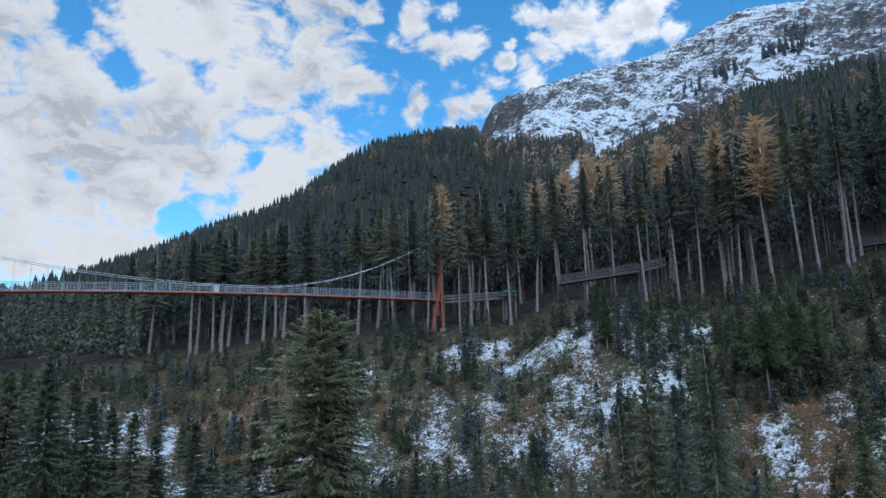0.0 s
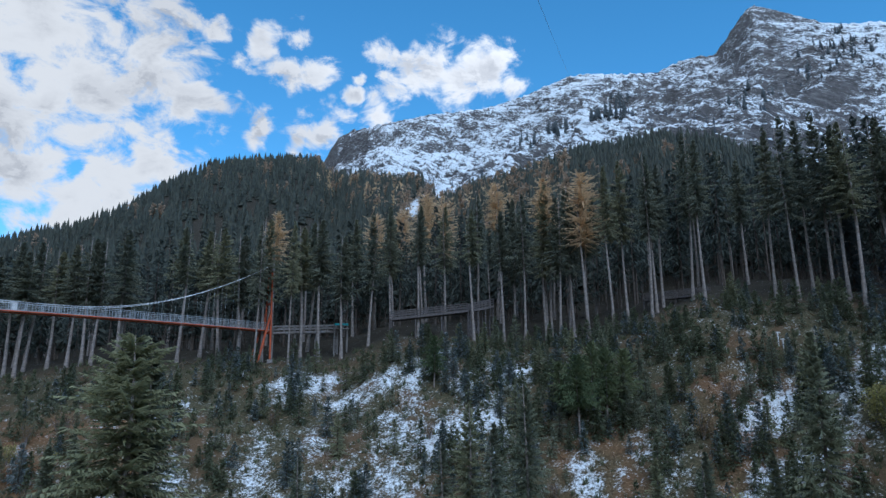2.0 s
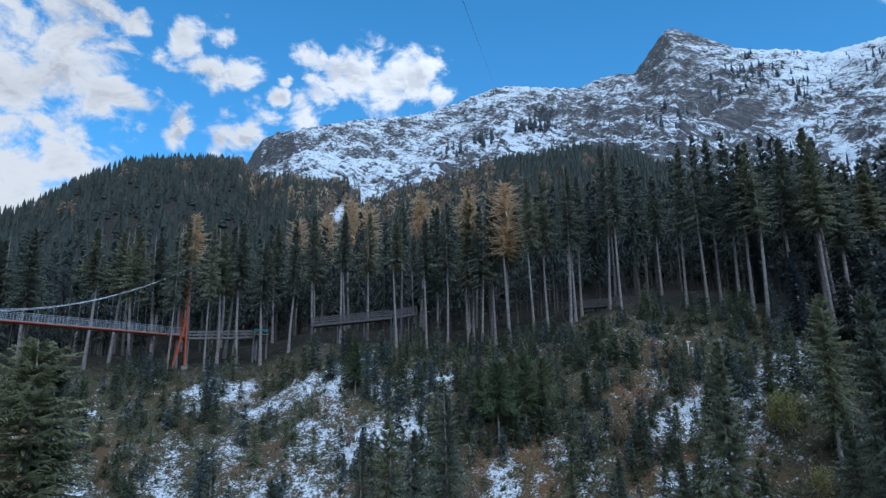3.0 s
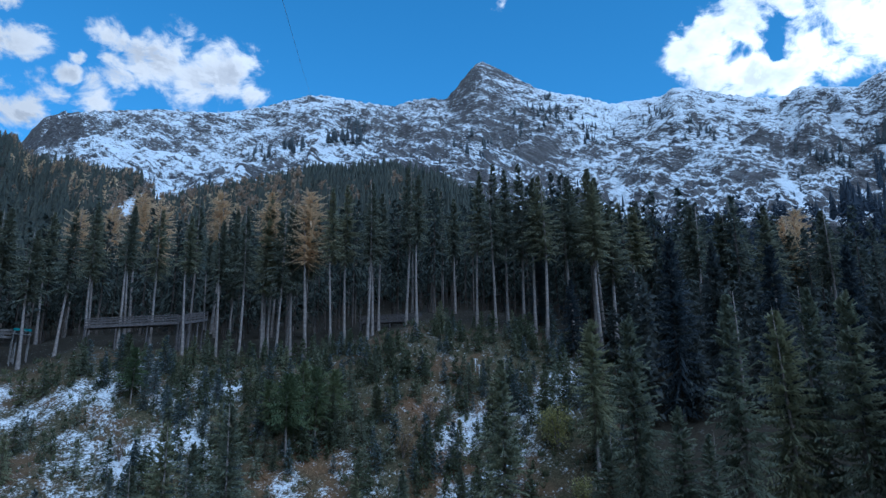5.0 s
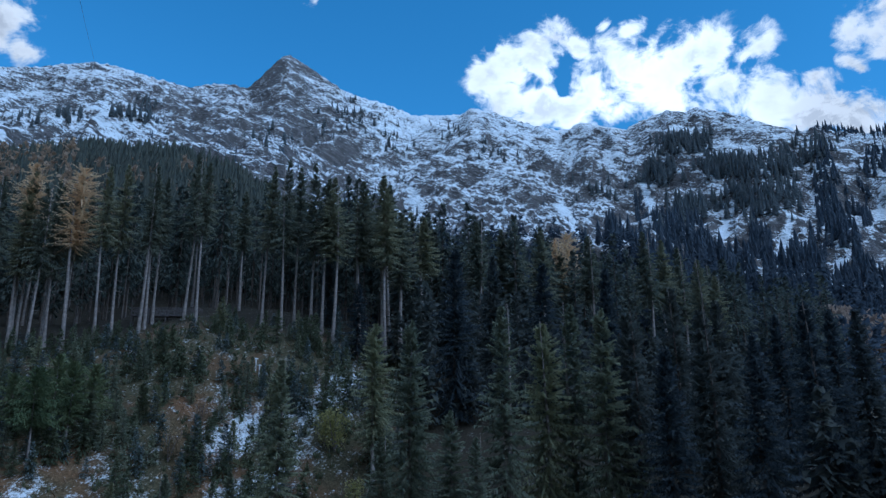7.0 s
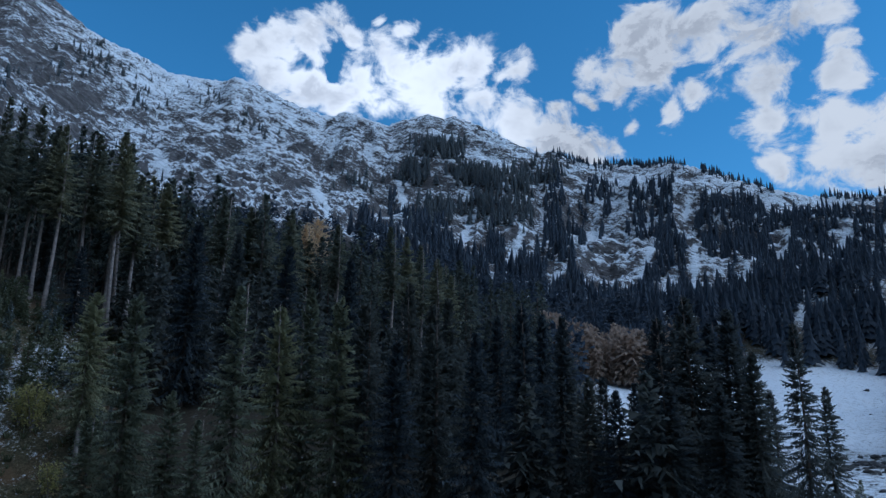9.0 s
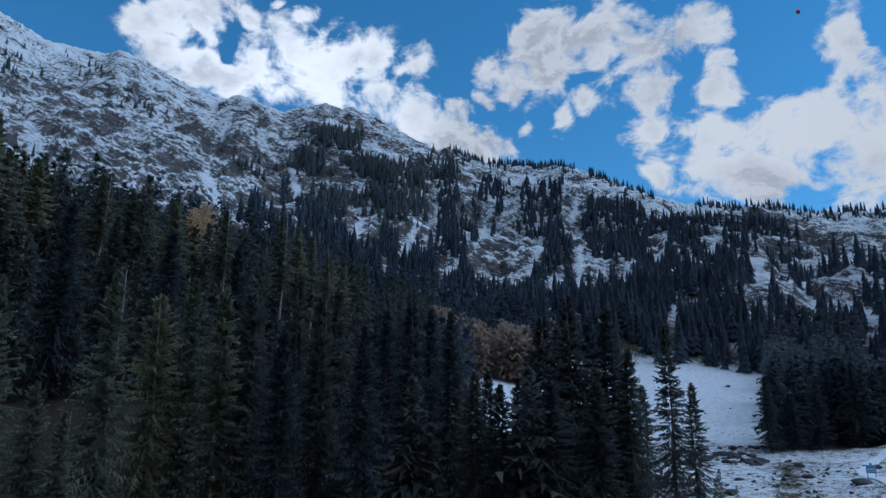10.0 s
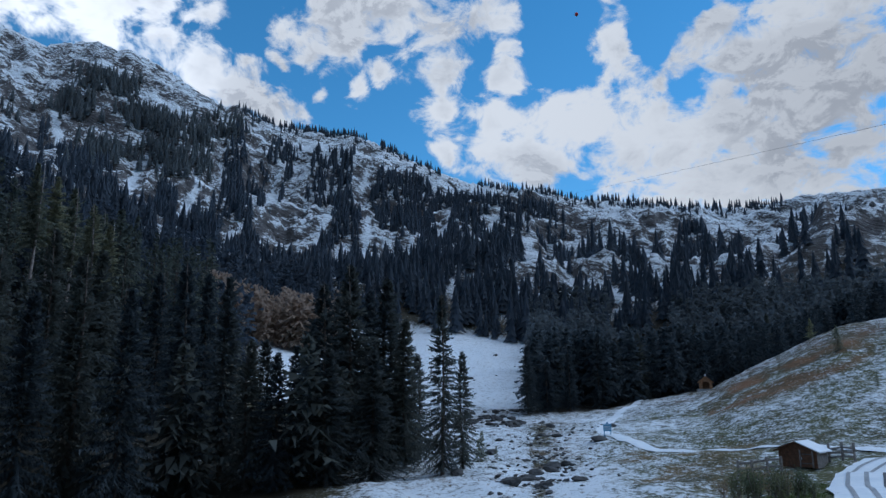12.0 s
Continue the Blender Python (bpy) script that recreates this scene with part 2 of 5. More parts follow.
def ground_material():
    m, n, b = material("mountain_ground", 0.9, 0.0, 0.2)
    g = n.add("ShaderNodeNewGeometry")
    pos = g.outputs["Position"]
    up = n.add("ShaderNodeSeparateXYZ")
    n.link(g.outputs["Normal"], up.inputs[0])
    small, mid, big = n.noise(pos, 3.5, 8, 0.7), n.noise(pos, 0.16, 5, 0.6), n.noise(pos, 0.02, 6, 0.6)
    grass = n.mix(n.step(small, 0.35, 0.68), (0.035, 0.034, 0.018), (0.12, 0.1, 0.055))
    grass = n.mix(n.math("MULTIPLY", n.step(mid, 0.48, 0.66), 0.7), grass, (0.13, 0.075, 0.04))
    # needle litter, set darker than its own tone for shade under trees
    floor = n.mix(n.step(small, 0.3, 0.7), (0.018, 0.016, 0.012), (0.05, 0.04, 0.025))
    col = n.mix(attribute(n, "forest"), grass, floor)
    # bedded grey rock
    bands = n.add("ShaderNodeTexWave", wave_type="BANDS", bands_direction="Z")
    tip = n.add("ShaderNodeMapping")
    n.link(pos, tip.inputs["Vector"])
    tip.inputs["Rotation"].default_value = (radians(-22), radians(-14), 0)
    n.link(tip.outputs[0], bands.inputs["Vector"])
    for k, v in (("Scale", 0.02), ("Distortion", 14.0), ("Detail", 5.0), ("Detail Scale", 1.2)):
        bands.inputs[k].default_value = v
    flat = n.add("ShaderNodeMapping")
    n.link(tip.outputs[0], flat.inputs["Vector"])
    flat.inputs["Scale"].default_value = (0.9, 0.9, 1.3)
    crag = n.noise(flat.outputs[0], 0.07, 7, 0.72, 0.0)
    rock = n.mix(n.step(crag, 0.35, 0.65), (0.035, 0.034, 0.036), (0.19, 0.178, 0.175))
    rock = n.mix(n.math("MULTIPLY", bands.outputs["Fac"], 0.25), rock, (0.14, 0.12, 0.115))
    rocky = attribute(n, "rock")
    turf = n.mix(n.step(small, 0.3, 0.7), (0.05, 0.062, 0.024), (0.15, 0.16, 0.07))
    col = n.mix(n.math("MULTIPLY", attribute(n, "turf"), n.step(mid, 0.25, 0.6)), col, turf)
    dry = n.mix(n.step(small, 0.35, 0.65), (0.14, 0.066, 0.03), (0.3, 0.155, 0.075))
    col = n.mix(n.math("MULTIPLY", attribute(n, "dry"), n.step(mid, 0.3, 0.6)), col, dry)
    # thin beds and fine blocks in the rock
    thinbed = n.add("ShaderNodeMapping")
    n.link(tip.outputs[0], thinbed.inputs["Vector"])
    thinbed.inputs["Scale"].default_value = (0.17, 0.17, 1.0)
    streak = n.noise(thinbed.outputs[0], 0.16, 4, 0.62, 0.5)
    block = n.noise(flat.outputs[0], 0.2, 10, 0.85)
    rock = n.mix(n.step(streak, 0.4, 0.62), rock, (0.085, 0.078, 0.075))
    col = n.mix(rocky, col, rock)
    # snow lies where the cover is deep and the face is not too steep
    lie = n.math("ADD", attribute(n, "snow"), n.math("MULTIPLY", n.math("SUBTRACT", n.mix(rocky, small, crag), 0.5), n.math("MULTIPLY_ADD", rocky, -0.2, 1.9)))
    lie = n.math("ADD", lie, n.math("MULTIPLY", n.math("ADD", n.math("MULTIPLY", n.math("SUBTRACT", streak, 0.5), 1.3), n.math("MULTIPLY", n.math("SUBTRACT", block, 0.5), 4.0)), rocky))
    lie = n.math("ADD", lie, n.math("MULTIPLY", n.math("SUBTRACT", n.noise(pos, 0.8, 6, 0.75), 0.5), n.math("MULTIPLY_ADD", rocky, -1.2, 1.9)))
    lie = n.math("ADD", lie, n.math("MULTIPLY", n.math("SUBTRACT", up.outputs[2], 0.8), n.math("MULTIPLY", rocky, 1.5)))
    cover = n.step(lie, n.math("MULTIPLY_ADD", rocky, 0.18, 0.28), n.math("MULTIPLY_ADD", rocky, -0.22, 0.8))
    col = n.mix(cover, col, (0.74, 0.77, 0.8))
    n.link(col, b.inputs["Base Color"])
    h = n.math("ADD", n.math("MULTIPLY", small, 0.12), n.math("MULTIPLY", n.math("ADD", n.math("MULTIPLY", crag, 6.0), n.math("MULTIPLY", streak, 9.0)), rocky))
    bump(n, b, h, 0.8, 1.0)
    return m


GROUND = ground_material()
SLUSH = plain("wet_slush", (0.2, 0.21, 0.22), (0.42, 0.43, 0.45), 3.0, 0.5)
ASPHALT = plain("wet_asphalt", (0.035, 0.036, 0.04), (0.07, 0.07, 0.075), 3.0, 0.6)
TIMBER_DARK = plain("dark_timber", (0.07, 0.06, 0.058), (0.17, 0.15, 0.145), 4.0, 0.85)
# ---- terrain: one sheet round the viewer, shaped as profiles that change with the heading ----
def keyed(*pairs):
    a, v = np.array(pairs, float).T
    return lambda az: np.interp(az, a, v)


STREAM_R = keyed((-60, 90), (-30, 86), (0, 80), (25, 74), (45, 70), (60, 66), (75, 62), (90, 56), (105, 52), (115, 48), (125, 42), (140, 38), (200, 30), (300, 90))
STREAM_Z = keyed((-60, -12), (50, -12), (70, -11), (85, -8.5), (100, -7), (115, -5.6), (125, -4.9), (140, -4.6), (200, -2), (300, -12))
MID_R = keyed((-60, 105), (-20, 102), (0, 96), (25, 89), (45, 84), (60, 80), (75, 78), (95, 85), (113, 88), (125, 75), (140, 70), (300, 105))
MID_EL = keyed((-60, -3), (-30, -2.6), (0, -1.8), (20, -1.2), (36, 0), (45, -0.5), (60, -2), (80, -4), (95, -4.2), (113, -3.4), (122, -3.4), (128, -3.3), (133, -3.1), (150, -2), (200, -1), (300, -3))
EDGE_R = keyed((-60, 150), (-20, 138), (-5, 123), (5, 120), (25, 112), (40, 107), (50, 103), (60, 108), (75, 128), (90, 140), (106, 130), (115, 145), (132, 150), (200, 150), (300, 150))
EDGE_EL = keyed((-60, 0), (-32, 1.5), (-25, 2.3), (-19.5, 2.9), (-13, 4.2), (-7, 4.5), (0, 5.2), (5.4, 5.3), (9, 7), (16, 7), (20, 6.2), (25, 6.8), (30, 8.7),
                (34, 9.5), (40, 9.4), (44.5, 8.7), (49, 7), (60, 5), (75, 2), (88, -1), (95, -1.5), (106, -1.7), (113, -1), (120, 0.4), (129, 4.6), (133, 5.4), (150, 10), (200, 3), (300, 0))
BACK_R = keyed((-60, 250), (-20, 225), (0, 195), (40, 165), (75, 195), (95, 205), (115, 215), (132, 220), (300, 250))
BACK_EL = keyed((-60, 1), (-32, 3), (-20, 4.5), (0, 7), (10, 8.5), (25, 9.5), (34, 11), (44, 10.5), (55, 8), (75, 5), (88, 1.5), (100, 1.3), (106, 1.5), (113, 0), (120, 0), (132, 4), (150, 8), (200, 4), (300, 1))
HILL_R = keyed((-60, 850), (-32, 900), (-13, 1150), (3, 1500), (7, 900), (12, 650), (25, 520), (36, 460), (50, 380), (75, 330), (100, 330), (132, 350), (200, 500), (300, 850))
# 235 to 275: unseen slope behind, raised to block sky light from spruces
HILL_BASE = keyed((-60, 4), (-45, 4.5), (-32, 5.6), (-29, 6.7), (-20.3, 10.3), (-13, 13.4), (-7.7, 16.7), (-4, 18.1), (-1.7, 19.2), (0, 19.9), (3, 19.8), (5, 19.5), (9, 19.2), (12, 18.3), (13.8, 17), (17, 18.2), (25, 20.3), (31, 20.6), (36, 19.6),
                (42, 16), (50, 13.5), (60, 12), (75, 7.5), (88, 4.8), (100, 4.6), (106, 4.0), (113, 4), (132, 7), (150, 9), (200, 9), (235, 17), (275, 16), (300, 4))
RIDGE_R = keyed((-60, 1200), (-13, 1400), (0, 1800), (4, 1750), (25, 1700), (40, 1750), (60, 1500), (75, 1350), (90, 1250), (135, 1200), (200, 1200), (300, 1200))
RIDGE_NORTH = ((-60, 2), (-32, 3), (-13, 9), (-3, 14), (2.2, 19.5), (3.2, 20.6), (3.7, 21.6), (4.4, 22.8), (5.5, 23.4), (8.3, 24.1), (12.2, 24.9), (16.7, 25.3), (19.6, 25.9), (22.1, 26.7), (24.4, 27.4), (26, 27.5), (28.7, 27.2), (31.7, 26.95),
               (33.5, 27.5), (35, 27.65), (36.3, 27.5), (37.4, 28.6), (38.9, 30.1), (39.6, 30.35), (40.6, 29.95), (42.7, 28.95), (44.6, 28), (46.6, 27.5), (48.6, 27.1), (50.5, 26.4), (54.8, 26.4), (55.7, 26.9))
# pairs at 235 and 275: unseen ridge added to dim the streamside spruces
RIDGE_EAST = ((57.5, 26.6), (59.2, 26), (61, 25.4), (63.3, 24.85), (64.1, 24.85), (65.2, 25.3), (67, 24.8), (68.8, 24.4), (70.3, 24.9), (72.3, 25.4), (73.8, 25.05), (74.5, 25.25), (76.5, 24.65), (78.4, 23.85), (80.2, 22.9), (82, 22.2), (83, 22.4),
              (84.1, 21.8), (86, 21.2), (91, 20.8), (92.5, 20.8), (94.8, 20.1), (97, 19.1), (100, 17.9), (102.4, 17.1), (105.2, 16.6), (108.4, 16.4), (110.7, 15.6), (115.9, 15), (119.9, 14.3), (123.4, 13.9), (126, 14), (127.5, 14.3), (133, 14.1),
              (150, 14), (200, 15), (235, 29), (275, 27), (300, 2))
CREST = keyed(*RIDGE_NORTH, *RIDGE_EAST)
# the wooded skyline of the nearer hill, tree tops included
WOODED = keyed((-40, 4.2), (-32.1, 6.8), (-30.2, 7.6), (-27.5, 9), (-23.4, 10.6), (-19.5, 12.6), (-17.4, 13.6), (-14.8, 14.5), (-12.2, 15.95), (-10.4, 17.1), (-9.1, 18.1), (-7.7, 19.1), (-5.8, 20.1), (-3.9, 20.6), (-2, 20.95), (0.4, 21.2), (2.8, 21.4), (6, 20.8))
SETTLE_AZ = np.arange(-40, 150.1, 0.5)
ridge_lift, hill_lift = np.zeros_like(SETTLE_AZ), np.zeros_like(SETTLE_AZ)


def RIDGE_EL(az):
    return CREST(az) + np.interp(az, SETTLE_AZ, ridge_lift, 0, 0)


def HILL_EL(az):
    return HILL_BASE(az) + np.interp(az, SETTLE_AZ, hill_lift, 0, 0)


def hashed(i, j, seed):
    h = np.sin(i * 127.1 + j * 311.7 + seed * 74.7) * 43758.5453
    return h - np.floor(h)


def value_noise(x, y, seed=0):
    i, j = np.floor(x), np.floor(y)
    u, v = x - i, y - j
    u, v = u * u * (3 - 2 * u), v * v * (3 - 2 * v)
    a, b, c, d = hashed(i, j, seed), hashed(i + 1, j, seed), hashed(i, j + 1, seed), hashed(i + 1, j + 1, seed)
    return (a + (b - a) * u) * (1 - v) + (c + (d - c) * u) * v


def fbm(x, y, octaves=4, seed=0, ridged=False):
    total, amp, norm = 0.0, 1.0, 0.0
    for k in range(octaves):
        n = value_noise(x * 2 ** k + 17.3 * k, y * 2 ** k - 9.1 * k, seed + k)
        total = total + amp * ((1 - np.abs(2 * n - 1)) if ridged else n)
        norm += amp
        amp *= 0.5
    return total / norm


def smooth(v, lo, hi):
    t = np.clip((v - lo) / (hi - lo), 0, 1)
    return t * t * (3 - 2 * t)


def polar(x, y):
    az = np.degrees(np.arctan2(x, y))
    return np.where(az < -60, az + 360, az), np.hypot(x, y)


def ground_height(x, y):
    """Height of the ground at arrays x, y."""
    x, y = np.atleast_1d(np.asarray(x, float)), np.atleast_1d(np.asarray(y, float))
    az, r = polar(x, y)
    r = np.maximum(r, 0.5)
    tan = lambda f: np.tan(np.radians(f(az)))
    rs, rm, re, rb, rh, rr = STREAM_R(az), MID_R(az), EDGE_R(az), BACK_R(az), HILL_R(az), RIDGE_R(az)
    rf = 0.45 * rh + 0.55 * rr
    zh, zr = rh * tan(HILL_EL), rr * tan(RIDGE_EL)
    ef = np.radians(HILL_EL(az) + 0.45 * (RIDGE_EL(az) - HILL_EL(az)))
    one = np.ones_like(r)
    R = np.stack([0.1 * one, 4 * one, 22 * one, rs, rm, re, rb, rh, rf, rr, rr * 1.3, 6000 * one])
    Z = np.stack([-1.6 * one, -1.7 * one, -5 * one, STREAM_Z(az), rm * tan(MID_EL), re * tan(EDGE_EL), rb * tan(BACK_EL), zh, rf * np.tan(ef), zr, zr * 0.75, 0 * one])
    dr = np.diff(R, axis=0)
    s = np.diff(Z, axis=0) / dr
    same = s[:-1] * s[1:] > 0
    tangent = np.zeros_like(Z)
    tangent[1:-1] = np.where(same, 2 * s[:-1] * s[1:] / np.where(same, s[:-1] + s[1:], 1), 0)
    k = np.clip((R <= r).sum(axis=0) - 1, 0, len(R) - 2)
    n = np.arange(len(r))
    h, t = dr[k, n], (r - R[k, n]) / dr[k, n]
    z = Z[k, n] * (2 * t ** 3 - 3 * t ** 2 + 1) + Z[k + 1, n] * (3 * t ** 2 - 2 * t ** 3) + h * ((t ** 3 - 2 * t ** 2 + t) * tangent[k, n] + (t ** 3 - t ** 2) * tangent[k + 1, n])
    # relief at several scales
    near = smooth(r, 20, 60) * (1 - smooth(r, 140, 300))
    z = z + near * ((fbm(x / 14, y / 14, 4, 3) - 0.5) * 2.6 + (fbm(x / 2.5, y / 2.5, 3, 8) - 0.5) * 0.6)
    far = smooth(r, 220, 480)
    crag = smooth(r, rh * 0.97, rh * 1.3) * smooth(az, 1.5, 4.5) * (1 - smooth(az, 150, 170))
    crest = 1 - 0.5 * smooth(r, rr * 0.78, rr) * (1 - smooth(r, rr * 1.05, rr * 1.2))
    z = z + far * (fbm(x / 130, y / 130, 4, 21) - 0.5) * 14 * crest
    # ribs, gullies and crags, bent so that no line runs straight
    wx, wy = x + 170 * (fbm(x / 300, y / 300, 3, 33) - 0.5), y + 170 * (fbm(x / 300, y / 300, 3, 35) - 0.5)
    z = z + crag * crest * ((fbm(wx / 330, wy / 330, 5, 31, True) - 0.62) * 120 + (fbm(wx / 75, wy / 75, 4, 41, True) - 0.6) * 34)
    z = z + crag * (0.4 + 0.6 * crest) * ((fbm(wx / 34, wy / 26, 3, 51, True) - 0.55) * 17 + (fbm(x / 10, y / 10, 2, 53, True) - 0.5) * 9)
    # tilted beds stand out as ledges
    bed = (0.23 * x - 0.36 * y + 0.9 * z) / 42 + 1.6 * fbm(wx / 160, wy / 160, 3, 57)
    step = bed - np.floor(bed)
    z = z + crag * (0.35 + 0.65 * crest) * 5 * (smooth(step, 0.0, 0.35) - step)
    return z + EYE


def settle():
    """Raises or lowers the crests until ridge and wooded hill stand as high against the sky as their profiles say, in spite of the relief."""
    for _ in range(4):
        for k, az in enumerate(SETTLE_AZ):
            a = np.radians(az + np.array([-0.15, 0.0, 0.15]))[:, None]
            if az < 3.5:
                r = np.linspace(0.6, 1.25, 90) * HILL_R(az)
                z = ground_height((r * np.sin(a)).ravel(), (r * np.cos(a)).ravel()).reshape(3, -1) - EYE + 17.0
                hill_lift[k] += 0.8 * (WOODED(az) - np.degrees(np.arctan2(z, r)).max(axis=1).mean())
            if az > 3.0:
                r = np.linspace(0.55, 1.2, 130) * RIDGE_R(az)
                z = ground_height((r * np.sin(a)).ravel(), (r * np.cos(a)).ravel()).reshape(3, -1) - EYE
                ridge_lift[k] += 0.8 * (CREST(az) - np.degrees(np.arctan2(z, r)).max(axis=1).mean())


settle()


def spot(az, r):
    """A point on the ground at a heading and a distance."""
    a = radians(az)
    x, y = r * math.sin(a), r * math.cos(a)
    return Vector((x, y, float(ground_height(x, y)[0])))


def seen_at(az, el, near=30.0, far=400.0):
    """The nearest point of the ground that lies at a heading and a height angle from the eye."""
    r = np.linspace(near, far, 1500)
    a = radians(az)
    z = ground_height(r * math.sin(a), r * math.cos(a))
    hit = np.nonzero(z >= EYE + r * math.tan(radians(el)))[0]
    k = int(hit[0]) if len(hit) else len(r) - 1
    return float(r[k])


# open patches on the slope where thin snow lies: heading, height angle, half width, half depth, depth of cover
PATCHES = [(a, seen_at(a, e, 60), w, d, c) for a, e, w, d, c in (
    (0.8, 2.2, 2.2, 3.5, 0.7), (6.4, 2.2, 5.5, 4.5, 0.8), (11.2, 2.4, 2.5, 4, 0.7), (-0.5, -1.5, 2.5, 5, 0.7), (3.5, -1.0, 3, 5, 0.75), (10.2, -0.5, 4.5, 6, 0.8), (9.6, -4.0, 5, 6, 0.8), (5.5, -4, 4, 5, 0.75),
    (-1, -3.6, 3.5, 5, 0.8), (1.5, -5.5, 4, 5, 0.7), (-6.5, -4, 2.6, 5, 0.8), (-5, -6, 2.5, 4, 0.75), (-18.5, -4.7, 3, 4, 0.5), (-16.5, -1.5, 2, 3, 0.6), (-25.2, 3.2, 2, 4, 0.75), (-29, 0.3, 2.2, 3, 0.6), (-23, 1.5, 2, 3, .65), (-13, -5.5, 3, 4, .6),
    (28.5, -1.2, 2, 4, 0.65), (26.9, -3.4, 1.6, 2.5, 0.55), (24.5, -3.5, 2, 2, .45), (19.9, 3.9, 1.2, 2, 0.5), (36, 2.5, 3, 6, 0.55), (36.5, 0, 2.5, 4, .6), (39, 3.4, 4, 3, 0.5), (31, -3, 3, 4, 0.5))]


def slope_cover(x, y):
    cover = np.zeros_like(x)
    for az, r, w, d, c in PATCHES:
        px, py = math.sin(radians(az)), math.cos(radians(az))
        along, across = x * px + y * py - r, x * py - y * px
        cover = np.maximum(cover, 0.63 * c * np.exp(-(across / w) ** 2 - (along / d) ** 2))
    return cover


def mesh_of(name, verts, faces, mat, soft=False):
    me = bpy.data.meshes.new(name)
    me.from_pydata(np.asarray(verts).tolist(), [], np.asarray(faces).tolist() if isinstance(faces, np.ndarray) else faces)
    me.materials.append(mat)
    if soft:
        me.polygons.foreach_set("use_smooth", np.ones(len(me.polygons), bool))
    me.update()
    return me


# snow gullies on the far mountainside: heading and height angle of the top and the foot, half width in degrees
GULLIES = ((93.9, 18.2, 93.3, 16.6, 0.5), (90.6, 14.4, 89.7, 12.4, 0.35), (93.9, 14.2, 93.6, 11.2, 0.3), (91.8, 11.3, 91.2, 10.3, 0.5), (83.2, 12.8, 82.2, 10.8, 0.4), (100.6, 14.6, 100.0, 12.6, 0.25), (104.4, 14.4, 103.8, 13.2, 0.3),
           (106.8, 12.2, 107.6, 10.8, 0.5), (113.8, 6.9, 116.9, 5.2, 0.35), (129.3, 11.4, 128.8, 9.2, 0.3), (119.6, 9.2, 120.6, 8.2, 0.4), (80.5, 16.5, 79.2, 13.5, 0.4), (76.2, 17.5, 75.2, 15, 0.35), (86.5, 17.5, 86.0, 15.5, 0.3), (97.5, 12.5, 97.2, 10.6, 0.25), (133, 9.5, 132.6, 8, 0.4), (50.5, 20.2, 51.8, 17.5, 0.7), (63, 19, 64.2, 17, 0.5), (69.8, 20.5, 70.4, 18, 0.3))


def gully(az, el):
    """How deep in a snow gully a direction lies, 0 to 1."""
    best = np.zeros_like(az)
    for a0, e0, a1, e1, w in GULLIES:
        t = np.clip((e0 - el) / (e0 - e1), 0, 1)
        d = np.hypot((az - (a0 + (a1 - a0) * t)) / w, (el - (e0 + (e1 - e0) * t)) / w) / 1.3
        best = np.maximum(best, np.exp(-d * d))
    return best


def height_angle(x, y):
    return np.degrees(np.arctan2(ground_height(x, y) - EYE, np.hypot(x, y)))


def chute(az, el):
    """A snow chute that runs down through the upper forest, 0 to 1."""
    return np.exp(-((az - (13.6 - (19.2 - el) * 1.5)) / 1.05) ** 4) * smooth(el, 15.8, 16.4) * (1 - smooth(el, 19.6, 20.2))


cols = np.concatenate([np.arange(-38, 138.1, 0.22), np.arange(140, 321, 4.0)])
cols = cols[cols < 321.5]
rows = np.concatenate([np.linspace(0.02, 28, 12), np.geomspace(31, 170, 90), np.geomspace(174, 500, 52)[0:], np.geomspace(507, 1900, 215), np.geomspace(2050, 4700, 8)])
A, Rr = np.meshgrid(np.radians(cols), rows)
GX, GY = Rr * np.sin(A), Rr * np.cos(A)
GZ = ground_height(GX.ravel(), GY.ravel()).reshape(GX.shape)
nr, nc = GX.shape
i = np.arange(nr * nc).reshape(nr, nc)
nxt = np.roll(i, -1, axis=1)
quads = np.stack([i[:-1], i[1:], nxt[1:], nxt[:-1]], -1).reshape(-1, 4)
ground_me = mesh_of("ground", np.stack([GX, GY, GZ], -1).reshape(-1, 3), quads, GROUND, True)

AZ, RR = polar(GX.ravel(), GY.ravel())
GXf, GYf = GX.ravel(), GY.ravel()


def inside(az, r, az0, az1, r0, r1, da=2.0, dr=8.0):
    return smooth(az, az0 - da, az0 + da) * (1 - smooth(az, az1 - da, az1 + da)) * smooth(r, r0 - dr, r0 + dr) * (1 - smooth(r, r1 - dr, r1 + dr))


rock_mask = smooth(RR, HILL_R(AZ) * 1.0, HILL_R(AZ) * 1.2) * smooth(AZ, 0, 3.5) * (1 - smooth(AZ, 150, 170))
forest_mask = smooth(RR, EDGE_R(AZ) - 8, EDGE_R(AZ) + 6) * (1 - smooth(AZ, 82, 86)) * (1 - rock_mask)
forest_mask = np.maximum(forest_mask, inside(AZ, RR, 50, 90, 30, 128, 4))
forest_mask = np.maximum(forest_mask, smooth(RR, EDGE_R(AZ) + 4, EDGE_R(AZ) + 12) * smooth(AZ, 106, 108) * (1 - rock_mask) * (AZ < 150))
meadow = inside(AZ, RR, 85.5, 112, 150, 345)
valley = inside(AZ, RR, 92, 142, 20, 160, 4)
snow = 0.12 * np.ones_like(RR)
snow = np.maximum(snow, meadow * 0.8)
snow = np.maximum(snow, valley * (0.66 - 0.16 * smooth(AZ, 111, 116) - 0.07 * smooth(AZ, 118, 122) + 0.5 * (fbm(GXf / 9, GYf / 9, 3, 77) - 0.5)))
bank = inside(AZ, RR, -38, 48, 60, 118, 3, 6)
